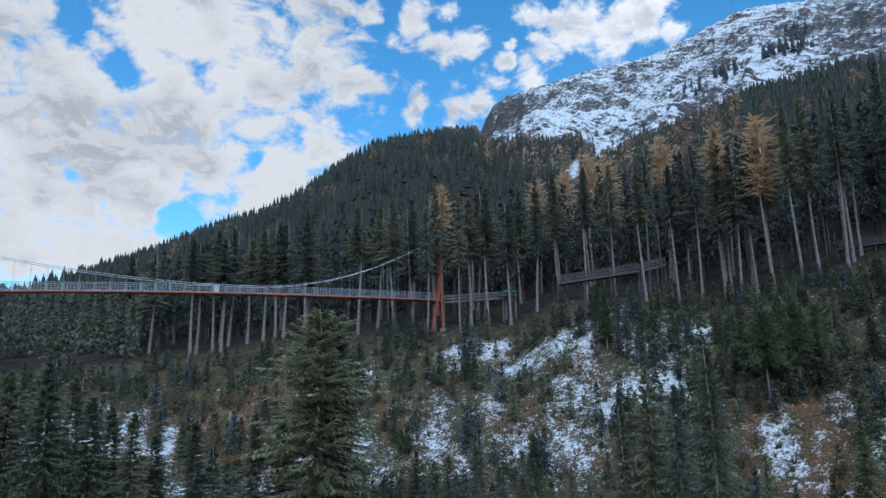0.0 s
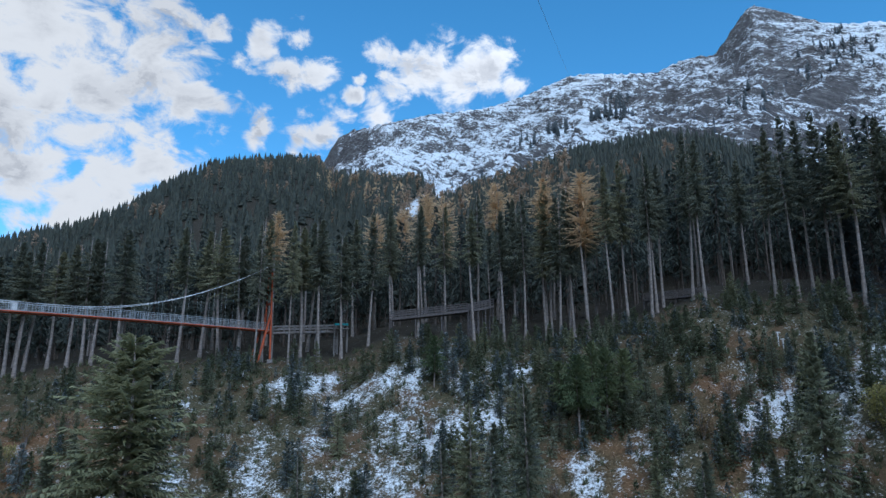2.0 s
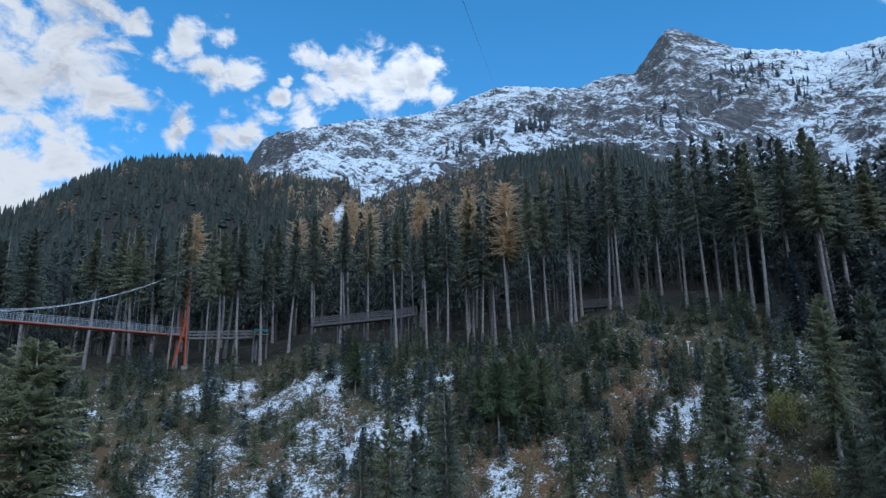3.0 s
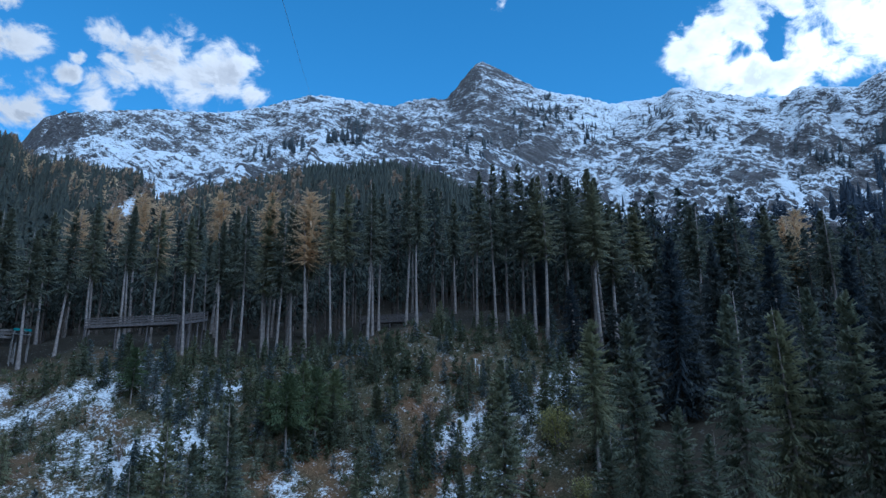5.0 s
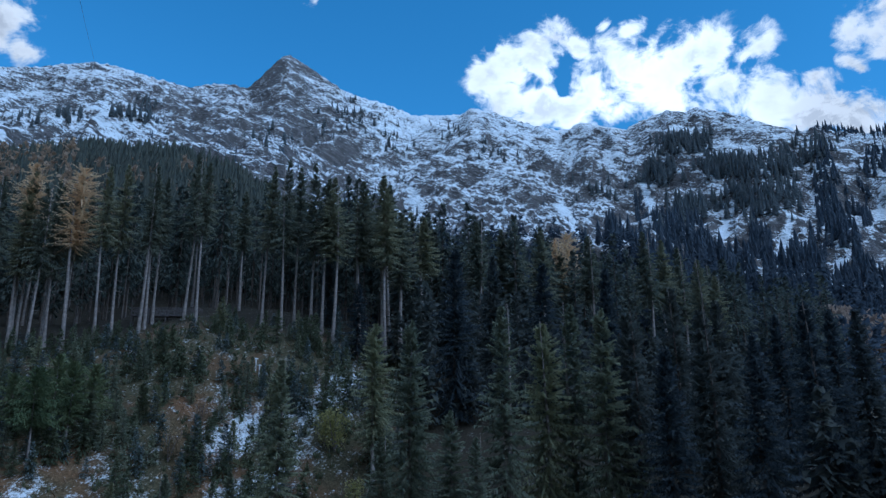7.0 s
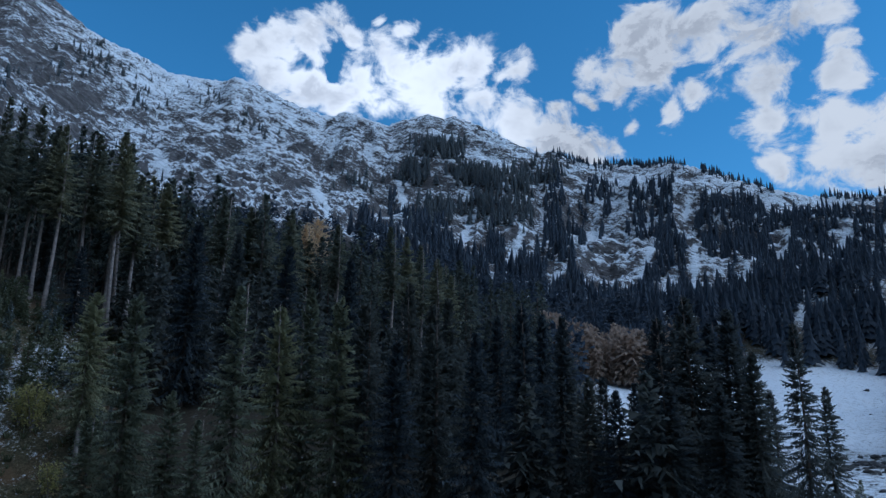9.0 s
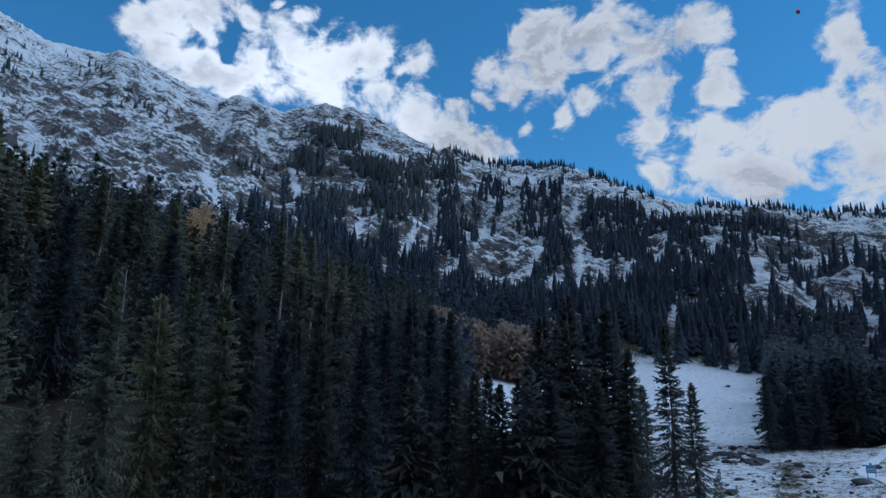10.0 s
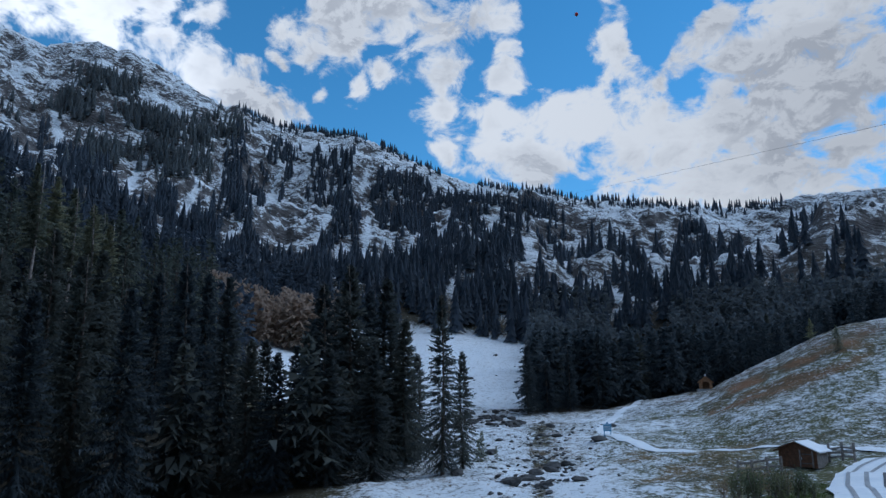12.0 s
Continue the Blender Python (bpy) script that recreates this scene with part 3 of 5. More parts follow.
snow = np.maximum(snow, bank * (0.16 + 0.5 * smooth(fbm(GXf / 7, GYf / 7, 3, 61), 0.56, 0.75)))
snow = np.maximum(snow, slope_cover(GXf, GYf))
snow = snow * (1 - forest_mask * 0.8)
high = smooth(RR, HILL_R(AZ), RIDGE_R(AZ))
snow = np.where(rock_mask > 0.02, snow * (1 - rock_mask) + rock_mask * (0.6 - 0.13 * np.exp(-((AZ - 57) / 7) ** 2) * (1 - smooth(RR / RIDGE_R(AZ), 0.7, 0.86)) - 0.05 * np.exp(-((AZ - 76.5) / 5) ** 2) * (1 - smooth(RR / RIDGE_R(AZ), 0.82, 0.95)) - 0.08 * smooth(AZ, 104, 110) + 0.05 * high - 0.3 * smooth(RR / RIDGE_R(AZ), 0.86, 0.97) * (1 - smooth(AZ, 28, 44)) - 0.12 * np.exp(-((AZ - 40) / 4) ** 2) - 0.06 * smooth(AZ, 40, 46) - 0.08 * smooth(AZ, 58, 72) - 0.2 * smooth(AZ, 80, 90) * (1 - smooth(RR / RIDGE_R(AZ), 0.5, 0.85)) - 0.08 * np.exp(-((AZ - 4.5) / 2.5) ** 2) + 0.55 * (fbm(GXf / 120, GYf / 120, 3, 88) - 0.5) + 0.35 * (fbm(GXf / 38, GYf / 38, 3, 89) - 0.5) + 0.24 * smooth(AZ, 43, 49) * (1 - smooth(AZ, 80, 84)) * smooth(RR / RIDGE_R(AZ), 0.7, 0.86) - 0.1 * smooth(AZ, 82, 90) + 0.04 * smooth(AZ, 100, 106) + 0.27 * smooth(AZ, 80, 88) + 0.07 * smooth(AZ, 6, 9) * (1 - smooth(AZ, 26, 31)) * (1 - smooth(RR / RIDGE_R(AZ), 0.84, 0.93)) - 0.16 * smooth(AZ, 30, 32) * (1 - smooth(AZ, 36, 40))), snow)
EL = np.degrees(np.arctan2(GZ.ravel() - EYE, RR))
snow = np.maximum(snow, 1.15 * gully(AZ, EL) * rock_mask)
band = np.exp(-((EL - (-0.75 + 0.4 * (AZ - 120))) / 1.05) ** 4) * smooth(AZ, 119.6, 120.6) * (1 - smooth(AZ, 129, 132)) * (RR > 50) * (RR < 160)
band = band * smooth(fbm(GXf / 6, GYf / 6, 3, 71), 0.25, 0.5)
grassy = inside(AZ, RR, 113.5, 123.5, 50, 84, 1.0, 4) * smooth(fbm(GXf / 5, GYf / 5, 3, 73), 0.4, 0.6)
verge = inside(AZ, RR, 123.5, 127.6, 34, 52, 0.6, 3)
brook = np.exp(-((AZ - 107.9) / 0.8) ** 2) * inside(AZ, RR, 100, 116, 44, 118) * smooth(fbm(GXf / 3, GYf / 3, 3, 75), 0.35, 0.55)
dry = np.maximum(band, 0.4 * grassy) + 0.35 * inside(AZ, RR, 22, 28, 74, 92, 0.8, 3) + 0.4 * inside(AZ, RR, 33, 38, 78, 96, 0.8, 3) + 0.5 * inside(AZ, RR, -24, -8, 92, 112, 1.5, 3)
snow = snow * (1 - 0.85 * band) * (1 - 0.35 * grassy) * (1 - 0.75 * verge) * (1 - 0.7 * brook)
open_way = chute(AZ, EL) * (RR > 300)
forest_mask = forest_mask * (1 - open_way)
snow = np.maximum(snow, open_way * 0.85)
turf = np.maximum(0.75 * inside(AZ, RR, 111, 141, 40, 125, 2, 6) * (1 - band), verge)
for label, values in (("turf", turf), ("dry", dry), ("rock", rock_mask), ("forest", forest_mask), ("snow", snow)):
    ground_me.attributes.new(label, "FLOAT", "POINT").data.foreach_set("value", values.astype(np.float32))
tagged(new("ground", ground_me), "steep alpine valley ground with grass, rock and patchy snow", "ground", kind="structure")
# ---- trees ----
def trunk_mesh(name, rng, H, r0, mat, bend=0.15, stubs=0, sides=7):
    verts, faces = [], []
    levels = 9
    ph = rng.uniform(0, 6.28)
    for k in range(levels):
        t = k / (levels - 1)
        r = r0 * ((1 - t) ** 0.85 * 0.9 + 0.06) * (1.35 if k == 0 else 1.0)
        cx, cy = bend * math.sin(t * 3 + ph) - bend * math.sin(ph), bend * math.cos(t * 2.3 + ph) - bend * math.cos(ph)
        for s in range(sides):
            a = 6.28318 * s / sides
            verts.append((cx + r * math.cos(a), cy + r * math.sin(a), H * t - (0.6 if k == 0 else 0)))
        if k:
            for s in range(sides):
                a, b = (k - 1) * sides + s, (k - 1) * sides + (s + 1) % sides
                faces.append((a, b, b + sides, a + sides))
    faces.append(tuple(range((levels - 1) * sides, levels * sides)))
    for _ in range(stubs):
        z, a, l = rng.uniform(0.15, 0.6) * H, rng.uniform(0, 6.28), rng.uniform(0.4, 1.3)
        n = len(verts)
        d = (math.cos(a), math.sin(a))
        verts += [(0, 0, z), (0, 0, z + 0.09), (d[0] * l, d[1] * l, z - 0.15 * l), (0.05 * d[1], -0.05 * d[0], z + 0.03)]
        faces += [(n, n + 1, n + 2), (n, n + 2, n + 3), (n + 1, n + 3, n + 2)]
    return mesh_of(name, verts, faces, mat, True)


def crown_arrays(rng, H, base, rad, whorls, nb, tw, twig=(0.4, 0.16), droop=0.25, thin=0.0, top=0.35, power=0.8, belly=0.15, ragged=0.12, sweep=0.75):
    """Drooping boughs set spirally up the stem, each hung with flat side twigs."""
    total = whorls * nb
    p1, p2, k1, k2 = rng.uniform(0, 6.28), rng.uniform(0, 6.28), rng.uniform(7, 14), rng.uniform(5, 11)
    w = np.arange(total)[rng.random(total) >= thin]
    n = len(w)
    t = np.clip((w + rng.uniform(-1, 1, n) * nb) / (total - 1), 0, 1)
    h = H * (base + (0.985 - base) * t)
    full = rad * (1 - t) ** power * (0.45 + 0.55 * np.minimum(1, t / belly)) + top * 0.5
    a = w * 2.399963 + rng.uniform(-0.5, 0.5, n)
    lump = 0.88 + 0.3 * np.sin(3 * a + p1 + t * k1) * np.sin(2 * a + p2 - t * k2)
    l = full * lump * rng.uniform(0.5, 1.15, n)
    rise = -droop + (sweep + droop) * t ** 1.6 + rng.normal(0, ragged, n)
    d = np.stack([np.cos(a), np.sin(a), 0 * a], -1)
    side = np.stack([-d[:, 1], d[:, 0], 0 * a], -1)

    def at(s):
        out = d[:, None, :] * (l[:, None] * s)[..., None]
        out[..., 2] += h[:, None] + l[:, None] * (rise[:, None] * s - 0.22 * s * s * (1 - t)[:, None] + 0.1 * s ** 3)
        return out

    w0 = (0.022 * l + 0.014 * rad)[:, None]
    root = at(np.full((n, 1), 0.02))[:, 0]
    V = [np.stack([root + side * w0, root - side * w0, at(np.ones((n, 1)))[:, 0]], 1)]
    for sg in (-1, 1):
        s = 0.12 + 0.86 * (np.arange(tw)[None, :] + rng.random((n, tw))) / tw
        p, q = at(s), at(np.minimum(1.02, s + 0.06))
        axis = (q - p) / (np.linalg.norm(q - p, axis=-1, keepdims=True) + 1e-9)
        reach = twig[0] * (l[:, None] / rad * 0.7 + 0.45) * (1.15 - 0.6 * s) * rng.uniform(0.6, 1.35, (n, tw))
        out = side[:, None, :] * sg * rng.uniform(0.35, 1.0, (n, tw, 1)) + axis * rng.uniform(0.2, 0.8, (n, tw, 1))
        out[..., 2] -= 0.15 + 0.95 * rng.random((n, tw))
        wd = (twig[1] * rng.uniform(0.7, 1.3, (n, tw)))[..., None]
        V.append(np.stack([p - axis * wd, p + axis * wd + np.array([0, 0, 0.03 * rad / 3]), p + out * reach[..., None]], 2).reshape(-1, 3, 3))
    # leader
    b = rng.uniform(0, 6.28, 4)
    o = np.stack([0.02 * rad * np.cos(b), 0.02 * rad * np.sin(b), 0 * b], -1)
    foot = np.array([0, 0, H * 0.95])
    V.append(np.stack([foot + o, foot - o, np.tile([0, 0, H * 1.01], (4, 1))], 1))
    return np.concatenate(V).reshape(-1, 3)


def soup(name, V, mat):
    """Loose triangles."""
    return mesh_of(name, V, np.arange(len(V)).reshape(-1, 3), mat)


def tree_kind(name, seed, label, H, base, rad, whorls, nb, tw, r0, needle, bark, category="tree", **more):
    """A tree prototype: an empty at the root with a trunk and a crown; parked as data to be copied."""
    rng = np.random.default_rng(seed)
    stubs = more.pop("stubs", 0)
    return dict(name=name, label=label, category=category, H=H,
                trunk=trunk_mesh("trunk", rng, H, r0, bark, 0.012 * H, stubs), crown=soup("crown", crown_arrays(rng, H, base, rad, whorls, nb, tw, **more), needle))


def plant(kind, az, r, scale=1.0, turn=0.0, lean=(0.0, 0.0), group="", label=""):
    p = spot(az, r)
    root = new(kind["name"])
    root.empty_display_size = 0.3
    s = scale if isinstance(scale, tuple) else (scale, scale, scale)
    root.matrix_basis = Matrix.Translation(p) @ pose(0, 0, 0, lean[0], lean[1], turn) @ Matrix.Diagonal((*s, 1))
    tagged(root, label or kind["label"], kind["category"], group)
    for part_name in ("trunk", "crown"):
        ob = new(part_name, kind[part_name])
        ob.parent = root
    return root


rnd = random.Random(5)
# stand height along the forest edge, fitted to the tops the camera sees
STAND = keyed((-25, 0.74), (-11, 0.77), (-5, 0.85), (2, 0.86), (8, 0.8), (16, 0.82), (22, 0.9), (34, 0.9), (45, 0.94), (60, 1.0))
TALL = [tree_kind("spruce_tree", 10 + k, "tall dark green spruce with a bare grey trunk", 28, b, rd, 27, 7, 12, 0.25, NEEDLE_TALL, BARK, twig=(0.62, 0.1), droop=0.4, power=1.0, belly=0.25, ragged=0.18, stubs=14)
        for k, (b, rd) in enumerate(((0.48, 3.7), (0.54, 3.3), (0.43, 3.9), (0.58, 3.1), (0.5, 3.7)))]
LARCH = [tree_kind("larch_tree", 30 + k, "tall larch with golden autumn needles and a bare trunk", 28, b, rd, 44, 8, 11, 0.23, NEEDLE_LARCH, BARK, twig=(0.5, 0.055), droop=0.05, thin=0.4, power=0.5, belly=0.5, ragged=0.45, sweep=0.2, stubs=8)
         for k, (b, rd) in enumerate(((0.52, 5.2), (0.64, 3.2)))]
YOUNG = [tree_kind("young_spruce", 40 + k, lab, 5.0, 0.02, 1.85, 18, 7, 8, 0.07, nd, BARK_YOUNG_SHADED, twig=(0.33, 0.055), droop=0.25, power=0.95)
         for k, (nd, lab) in enumerate(((NEEDLE_YOUNG, "bushy young green spruce on the open slope"), (NEEDLE_YOUNG, "bushy young green spruce on the open slope"),
                                        (NEEDLE_FROST, "young spruce dusted with frost on the slope"), (NEEDLE_NEAR, "young olive green spruce on the open slope")))]
BROAD = [tree_kind("spruce_tree", 95, "broad pale olive spruce with a ragged double top", 20, 0.03, 3.6, 54, 9, 12, 0.2, NEEDLE_OLIVE, BARK, twig=(0.55, 0.08), droop=0.35, power=0.38, thin=0.08, ragged=0.26, stubs=10)]
NEAR = [tree_kind("spruce_tree", 60 + k, "large full spruce with drooping olive green boughs", 20, b, rd, 50, 9, 12, 0.2, NEEDLE_NEAR, BARK, twig=(0.5, 0.075), droop=0.5, power=pw, thin=th, ragged=0.24, stubs=14)
        for k, (b, rd, pw, th) in enumerate(((0.06, 3.4, 0.75, 0.12), (0.1, 2.9, 0.8, 0.25), (0.26, 2.8, 0.6, 0.3)))]
# the NEAR spruces again, with backlight shade in needle and bark colour
SHADED_NEAR = [tree_kind("spruce_tree", 70 + k, "large spruce with drooping boughs, shade and haze in its needle colour", 20, b, rd, 50, 9, 10, 0.2, NEEDLE_SHADED, BARK_YOUNG_SHADED, twig=(0.55, 0.085), droop=0.5, power=pw, thin=th, ragged=0.24, stubs=14)
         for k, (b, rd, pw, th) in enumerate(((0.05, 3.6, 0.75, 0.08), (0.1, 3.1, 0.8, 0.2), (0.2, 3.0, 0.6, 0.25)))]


POLE = [tree_kind("spruce_tree", 80 + k, "slender spruce with a bare lower trunk on the slope", 9, b, 3.0, 26, 7, 9, 0.13, NEEDLE_GREEN, BARK, twig=(0.5, 0.09), droop=0.2, power=0.6)
        for k, b in enumerate((0.42, 0.3))]


def front_trees():
    front = [-0.75, -19.5, -19.1, -17.9, -17.3, -16.8, -15.4, -14.2, -13.3, -12.7, -11, -6.9, -5.3, -4.0, -2.5, 2.2, 3.6, 5.4, 7.5, 9.3, 11.5, 16.0, 16.3, 18.4, 19.3, 20.1, 21.8, 22.2, 22.9, 24.0,
             27.1, 28.2, 30.0, 30.4, 30.9, 33.1, 34.0, 38.9, 40.4, 41.4, 42.7, 43.6, 44.5, 46.6, 48.7]
    for az in front:
        r = float(EDGE_R(az)) + rnd.uniform(-2, 5)
        full = 1.0 + 0.35 * float(smooth(az, 41, 47)) + 0.3 * float(1 - smooth(az, 3, 9))
        plant(rnd.choice(TALL), az, r, (full, full, rnd.uniform(0.92, 1.08) * float(STAND(az))), rnd.uniform(0, 360), (rnd.uniform(-1.2, 1.2), rnd.uniform(-1.2, 1.2)), "spruces at the forest edge")
    for k in range(100):
        az = rnd.uniform(-24, 76)
        r = float(EDGE_R(az)) + rnd.uniform(4, 75)
        full = 1.05 + 0.4 * float(smooth(az, 41, 47)) + 0.3 * float(1 - smooth(az, 3, 9))
        plant(rnd.choice(TALL), az, r, (full, full, rnd.uniform(0.85, 1.1) * float(STAND(az))), rnd.uniform(0, 360), (rnd.uniform(-1, 1), rnd.uniform(-1, 1)), "spruces of the forest")
    for az, r, k, s in ((-1.3, 119.5, 2, 0.88), (1.3, 120, 0, 0.88)):
        plant(TALL[k], az, r, (0.8, 0.8, s), rnd.uniform(0, 360), group="spruces at the forest edge")
    for az, r, k, s in ((25.1, 113, 0, 0.98), (21.9, 118, 1, 1.0), (-0.1, 138, 1, 0.98), (17.9, 150, 1, 1.1), (12.1, 160, 0, 1.1), (13.6, 165, 0, 1.05), (7.9, 165, 0, 1.0), (10.1, 190, 0, 1.1), (62.6, 150, 0, 1.0), (63.5, 160, 0, 1.1)):
        plant(LARCH[k], az, r, (1.4 * s, 1.4 * s, s), rnd.uniform(0, 360), group="golden larches")


LIGHT = [crown_arrays(np.random.default_rng(140 + k), 1.0, 0.02, 0.36, 12, 6, 2, twig=(0.13, 0.032), droop=0.25, top=0.04, power=0.95) for k in range(4)]
SPIRE = [crown_arrays(np.random.default_rng(150 + k), 1.0, 0.06 + 0.05 * k, 0.25, 15, 5, 2, twig=(0.085, 0.026), droop=0.4, top=0.03) for k in range(4)]


# gaps fitted to the camera's view of slender spruces and yellow shrubs: from and to heading, from and to distance
SIGHT_GAPS = ((43.2, 47.6, 62, 87), (23, 27, 74, 87), (4, 17.5, 112, 124), (29, 35, 106, 120))


def sight_gap(az, r):
    inside_one = az < -999
    for a0, a1, r0, r1 in SIGHT_GAPS:
        inside_one = inside_one | ((az > a0) & (az < a1) & (r > r0) & (r < r1))
    return inside_one


def slope_trees():
    n = 0
    while n < 290:
        az, r = rnd.uniform(-36, 50), math.sqrt(rnd.uniform(72 ** 2, 126 ** 2))
        x, y = r * math.sin(radians(az)), r * math.cos(radians(az))
        if sight_gap(az, r) or r > float(EDGE_R(az)) or r < float(STREAM_R(az)) - 4 or float(slope_cover(np.array([x]), np.array([y]))[0]) > rnd.uniform(0.15, 0.45):
            continue
        if az < -5 and (rnd.random() < 0.3 or r > float(EDGE_R(az)) - 9):
            continue
        plant(rnd.choice(YOUNG), az, r, rnd.uniform(0.45, 1.1), rnd.uniform(0, 360), group="young spruces on the slope")
        n += 1
    for mat, count, label in ((NEEDLE_YOUNG, 640, "thicket of young green spruces on the slope"), (NEEDLE_FROST, 260, "frosted young spruces among the thicket"), (NEEDLE_NEAR, 160, "olive green young spruces among the thicket")):
        x, y, az, r = scatter(count * 2, -38, 52, lambda a: STREAM_R(a) - 6, lambda a: EDGE_R(a) + 2,
                              lambda az, r, x, y: ~sight_gap(az, r) & (slope_cover(x, y) < grow.uniform(0.1, 0.4, len(x))) & (fbm(x / 9, y / 9, 2, 66) + 0.1 * smooth(az, 20, 30) > 0.42) & ((az > -5) | ((grow.random(len(x)) < 0.75) & (r < EDGE_R(az) - 8))))
        x, y = x[:count], y[:count]
        woods("young_spruce_thicket", label, x, y, grow.uniform(1.4, 4.0, len(x)), mat, LIGHT, 1.1)


def near_trees():
    # heading, height of the top above the horizon, distance
    for az, el, r, k in ((-9.9, 6.65, 72, 0), (-8.4, 5.6, 74, 1), (40.8, 6.9, 66, 1), (50.9, 10, 68, 0), (58.2, 11.2, 64, 1), (61.4, 9.7, 68, 2), (63.6, 11.2, 70, 1), (66, 10.6, 66, 0), (68, 10.2, 68, 2), (70.6, 7.6, 62, 0), (48, 9.8, 80, 2),
                         (73.4, 10.2, 66, 0), (76.9, 8.2, 62, 1), (80.5, 10.2, 68, 0), (83.7, 9.4, 70, 1), (85.6, 4.6, 66, 0), (86.6, 4.6, 72, 0), (87.6, 3.6, 64, 0), (89.0, 4.2, 66, 1), (90.9, 9.0, 70, 0), (93, 10.5, 72, 0), (95.9, 9.5, 74, 0), (97.4, 6.3, 72, 0), (100.3, 8.2, 66, 0), (101.9, 3.7, 68, 0), (90.2, 6, 84, 0), (92, 8, 86, 0), (94.5, 8.5, 85, 0), (96.5, 6.5, 86, 0), (91.5, 4, 64, 0), (95, 4, 66, 0), (98.3, 3.5, 80, 0),
                         (20, 3.4, 72, 0), (15.5, 1.9, 70, 0), (17.5, 0.5, 68, 1), (2.5, -2, 72, 1), (13.5, -1, 70, 1), (-31, 2, 74, 0), (-28.7, 2.6, 72, 0), (-25.8, 0.2, 72, 0), (-23, -1, 72, 1), (-14.5, -1.2, 74, 1), (-18.8, -1.6, 74, 0), (-27, 1.6, 80, 0), (-24.5, -0.5, 78, 0), (-21.5, -2.5, 78, 0), (-17.5, -3.5, 76, 1), (-30, 0.5, 80, 0), (-32, 2.5, 100, 0), (-34, 3.5, 105, 1), (-12.5, -1.5, 76, 1), (27.5, 4.2, 90, 0), (29.5, -2, 72, 1),
                         (33, -1.5, 70, 1), (37.5, -1.5, 68, 0), (48.6, 1, 66, 0), (54, 3, 62, 0), (56, 1, 60, 1), (44, 15.8, 112, 0), (46.5, 13, 100, 1), (54.4, 15.8, 90, 0), (57.5, 15.2, 95, 1), (61.5, 14.5, 95, 0), (66.5, 13.8, 95, 0), (71.4, 11.9, 85, 0), (74.5, 10.8, 88, 0), (78.5, 9.4, 90, 0), (82, 9.5, 95, 0)):
        p = spot(az, r)
        top = EYE + r * math.tan(radians(el))
        s = (top - p.z) / 20.0
        wide = (2.1 if -9 > az > -10.5 else 1.75 if az < -8 else 1.3) * max(0.55, s ** 0.7) * (1.2 if 89 < az < 97 else 0.75 if az > 99.5 else 1.0)
        # backlit trees past 67 degrees and rear rows take the shaded colours
        plant((BROAD if -9 > az > -10.5 else SHADED_NEAR if az > 67 or (az > 43 and r > 84) else NEAR)[k], az, r, (wide, wide, s), rnd.uniform(0, 360), group="large spruces by the stream")
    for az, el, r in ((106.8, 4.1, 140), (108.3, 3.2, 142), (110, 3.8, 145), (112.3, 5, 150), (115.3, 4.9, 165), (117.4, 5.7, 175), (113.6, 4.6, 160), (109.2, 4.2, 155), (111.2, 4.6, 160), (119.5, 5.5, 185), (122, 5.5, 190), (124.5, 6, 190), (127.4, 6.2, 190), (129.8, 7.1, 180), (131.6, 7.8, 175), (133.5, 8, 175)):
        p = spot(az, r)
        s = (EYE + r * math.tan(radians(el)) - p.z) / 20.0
        plant(SHADED_NEAR[0], az, r, (max(0.9, 1.3 * s), max(0.9, 1.3 * s), s), rnd.uniform(0, 360), group="dark spruces beyond the path")


def pole_trees():
    for az, low, high, k in ((24.1, -1.1, 5.6, 0), (26.2, 0.2, 6.2, 1), (22.6, 0.9, 5.2, 1), (25.2, 1.6, 6.6, 1), (27.6, 1.0, 6.0, 1), (12.8, 3.2, 7.2, 1)):
        r = seen_at(az, low, 60)
        h = r * (math.tan(radians(high)) - math.tan(radians(low)))
        plant(POLE[k], az, r, h / 9.0, rnd.uniform(0, 360), group="slender spruces on the slope")


def far_kind(rng, tiers, sides, rad):
    """A slim spruce of ragged skirts, for trees a few metres of which make one speck."""
    V = []
    for t in range(tiers):
        z0 = 0.03 + 0.86 * t / tiers
        z1 = min(z0 + 1.9 / tiers, 1.0)
        reach = rad * (1 - t / tiers) ** 0.8 + 0.012
        a0, lean = rng.uniform(0, 6.28), rng.uniform(-0.2, 0.2, 2) * rad * 0.4
        ring = []
        for s in range(sides * 2):
            a = a0 + math.pi * s / sides
            q = reach * (rng.uniform(0.85, 1.25) if s % 2 else rng.uniform(0.5, 0.75))
            ring.append((q * math.cos(a), q * math.sin(a), z0 + (-0.03 if s % 2 else 0.035)))
        for s in range(sides * 2):
            V += [ring[s], ring[(s + 1) % (sides * 2)], (lean[0] * (z1 < 1), lean[1] * (z1 < 1), z1)]
    return np.array(V)


FAR_KINDS = [far_kind(np.random.default_rng(100 + k), 9, 5, 0.15) for k in range(6)]
TINY_KINDS = [far_kind(np.random.default_rng(120 + k), 7, 4, 0.13) for k in range(6)]
MID_KINDS = [crown_arrays(np.random.default_rng(180 + k), 1.0, 0.05, 0.24, 9, 4, 1, twig=(0.13, 0.05), droop=0.35, top=0.03) for k in range(4)]
BUSHY = [crown_arrays(np.random.default_rng(190 + k), 1.0, 0.15, 0.3, 9, 5, 1, twig=(0.16, 0.05), droop=0.2, top=0.06, power=0.6, belly=0.4) for k in range(3)]
grow = np.random.default_rng(9)


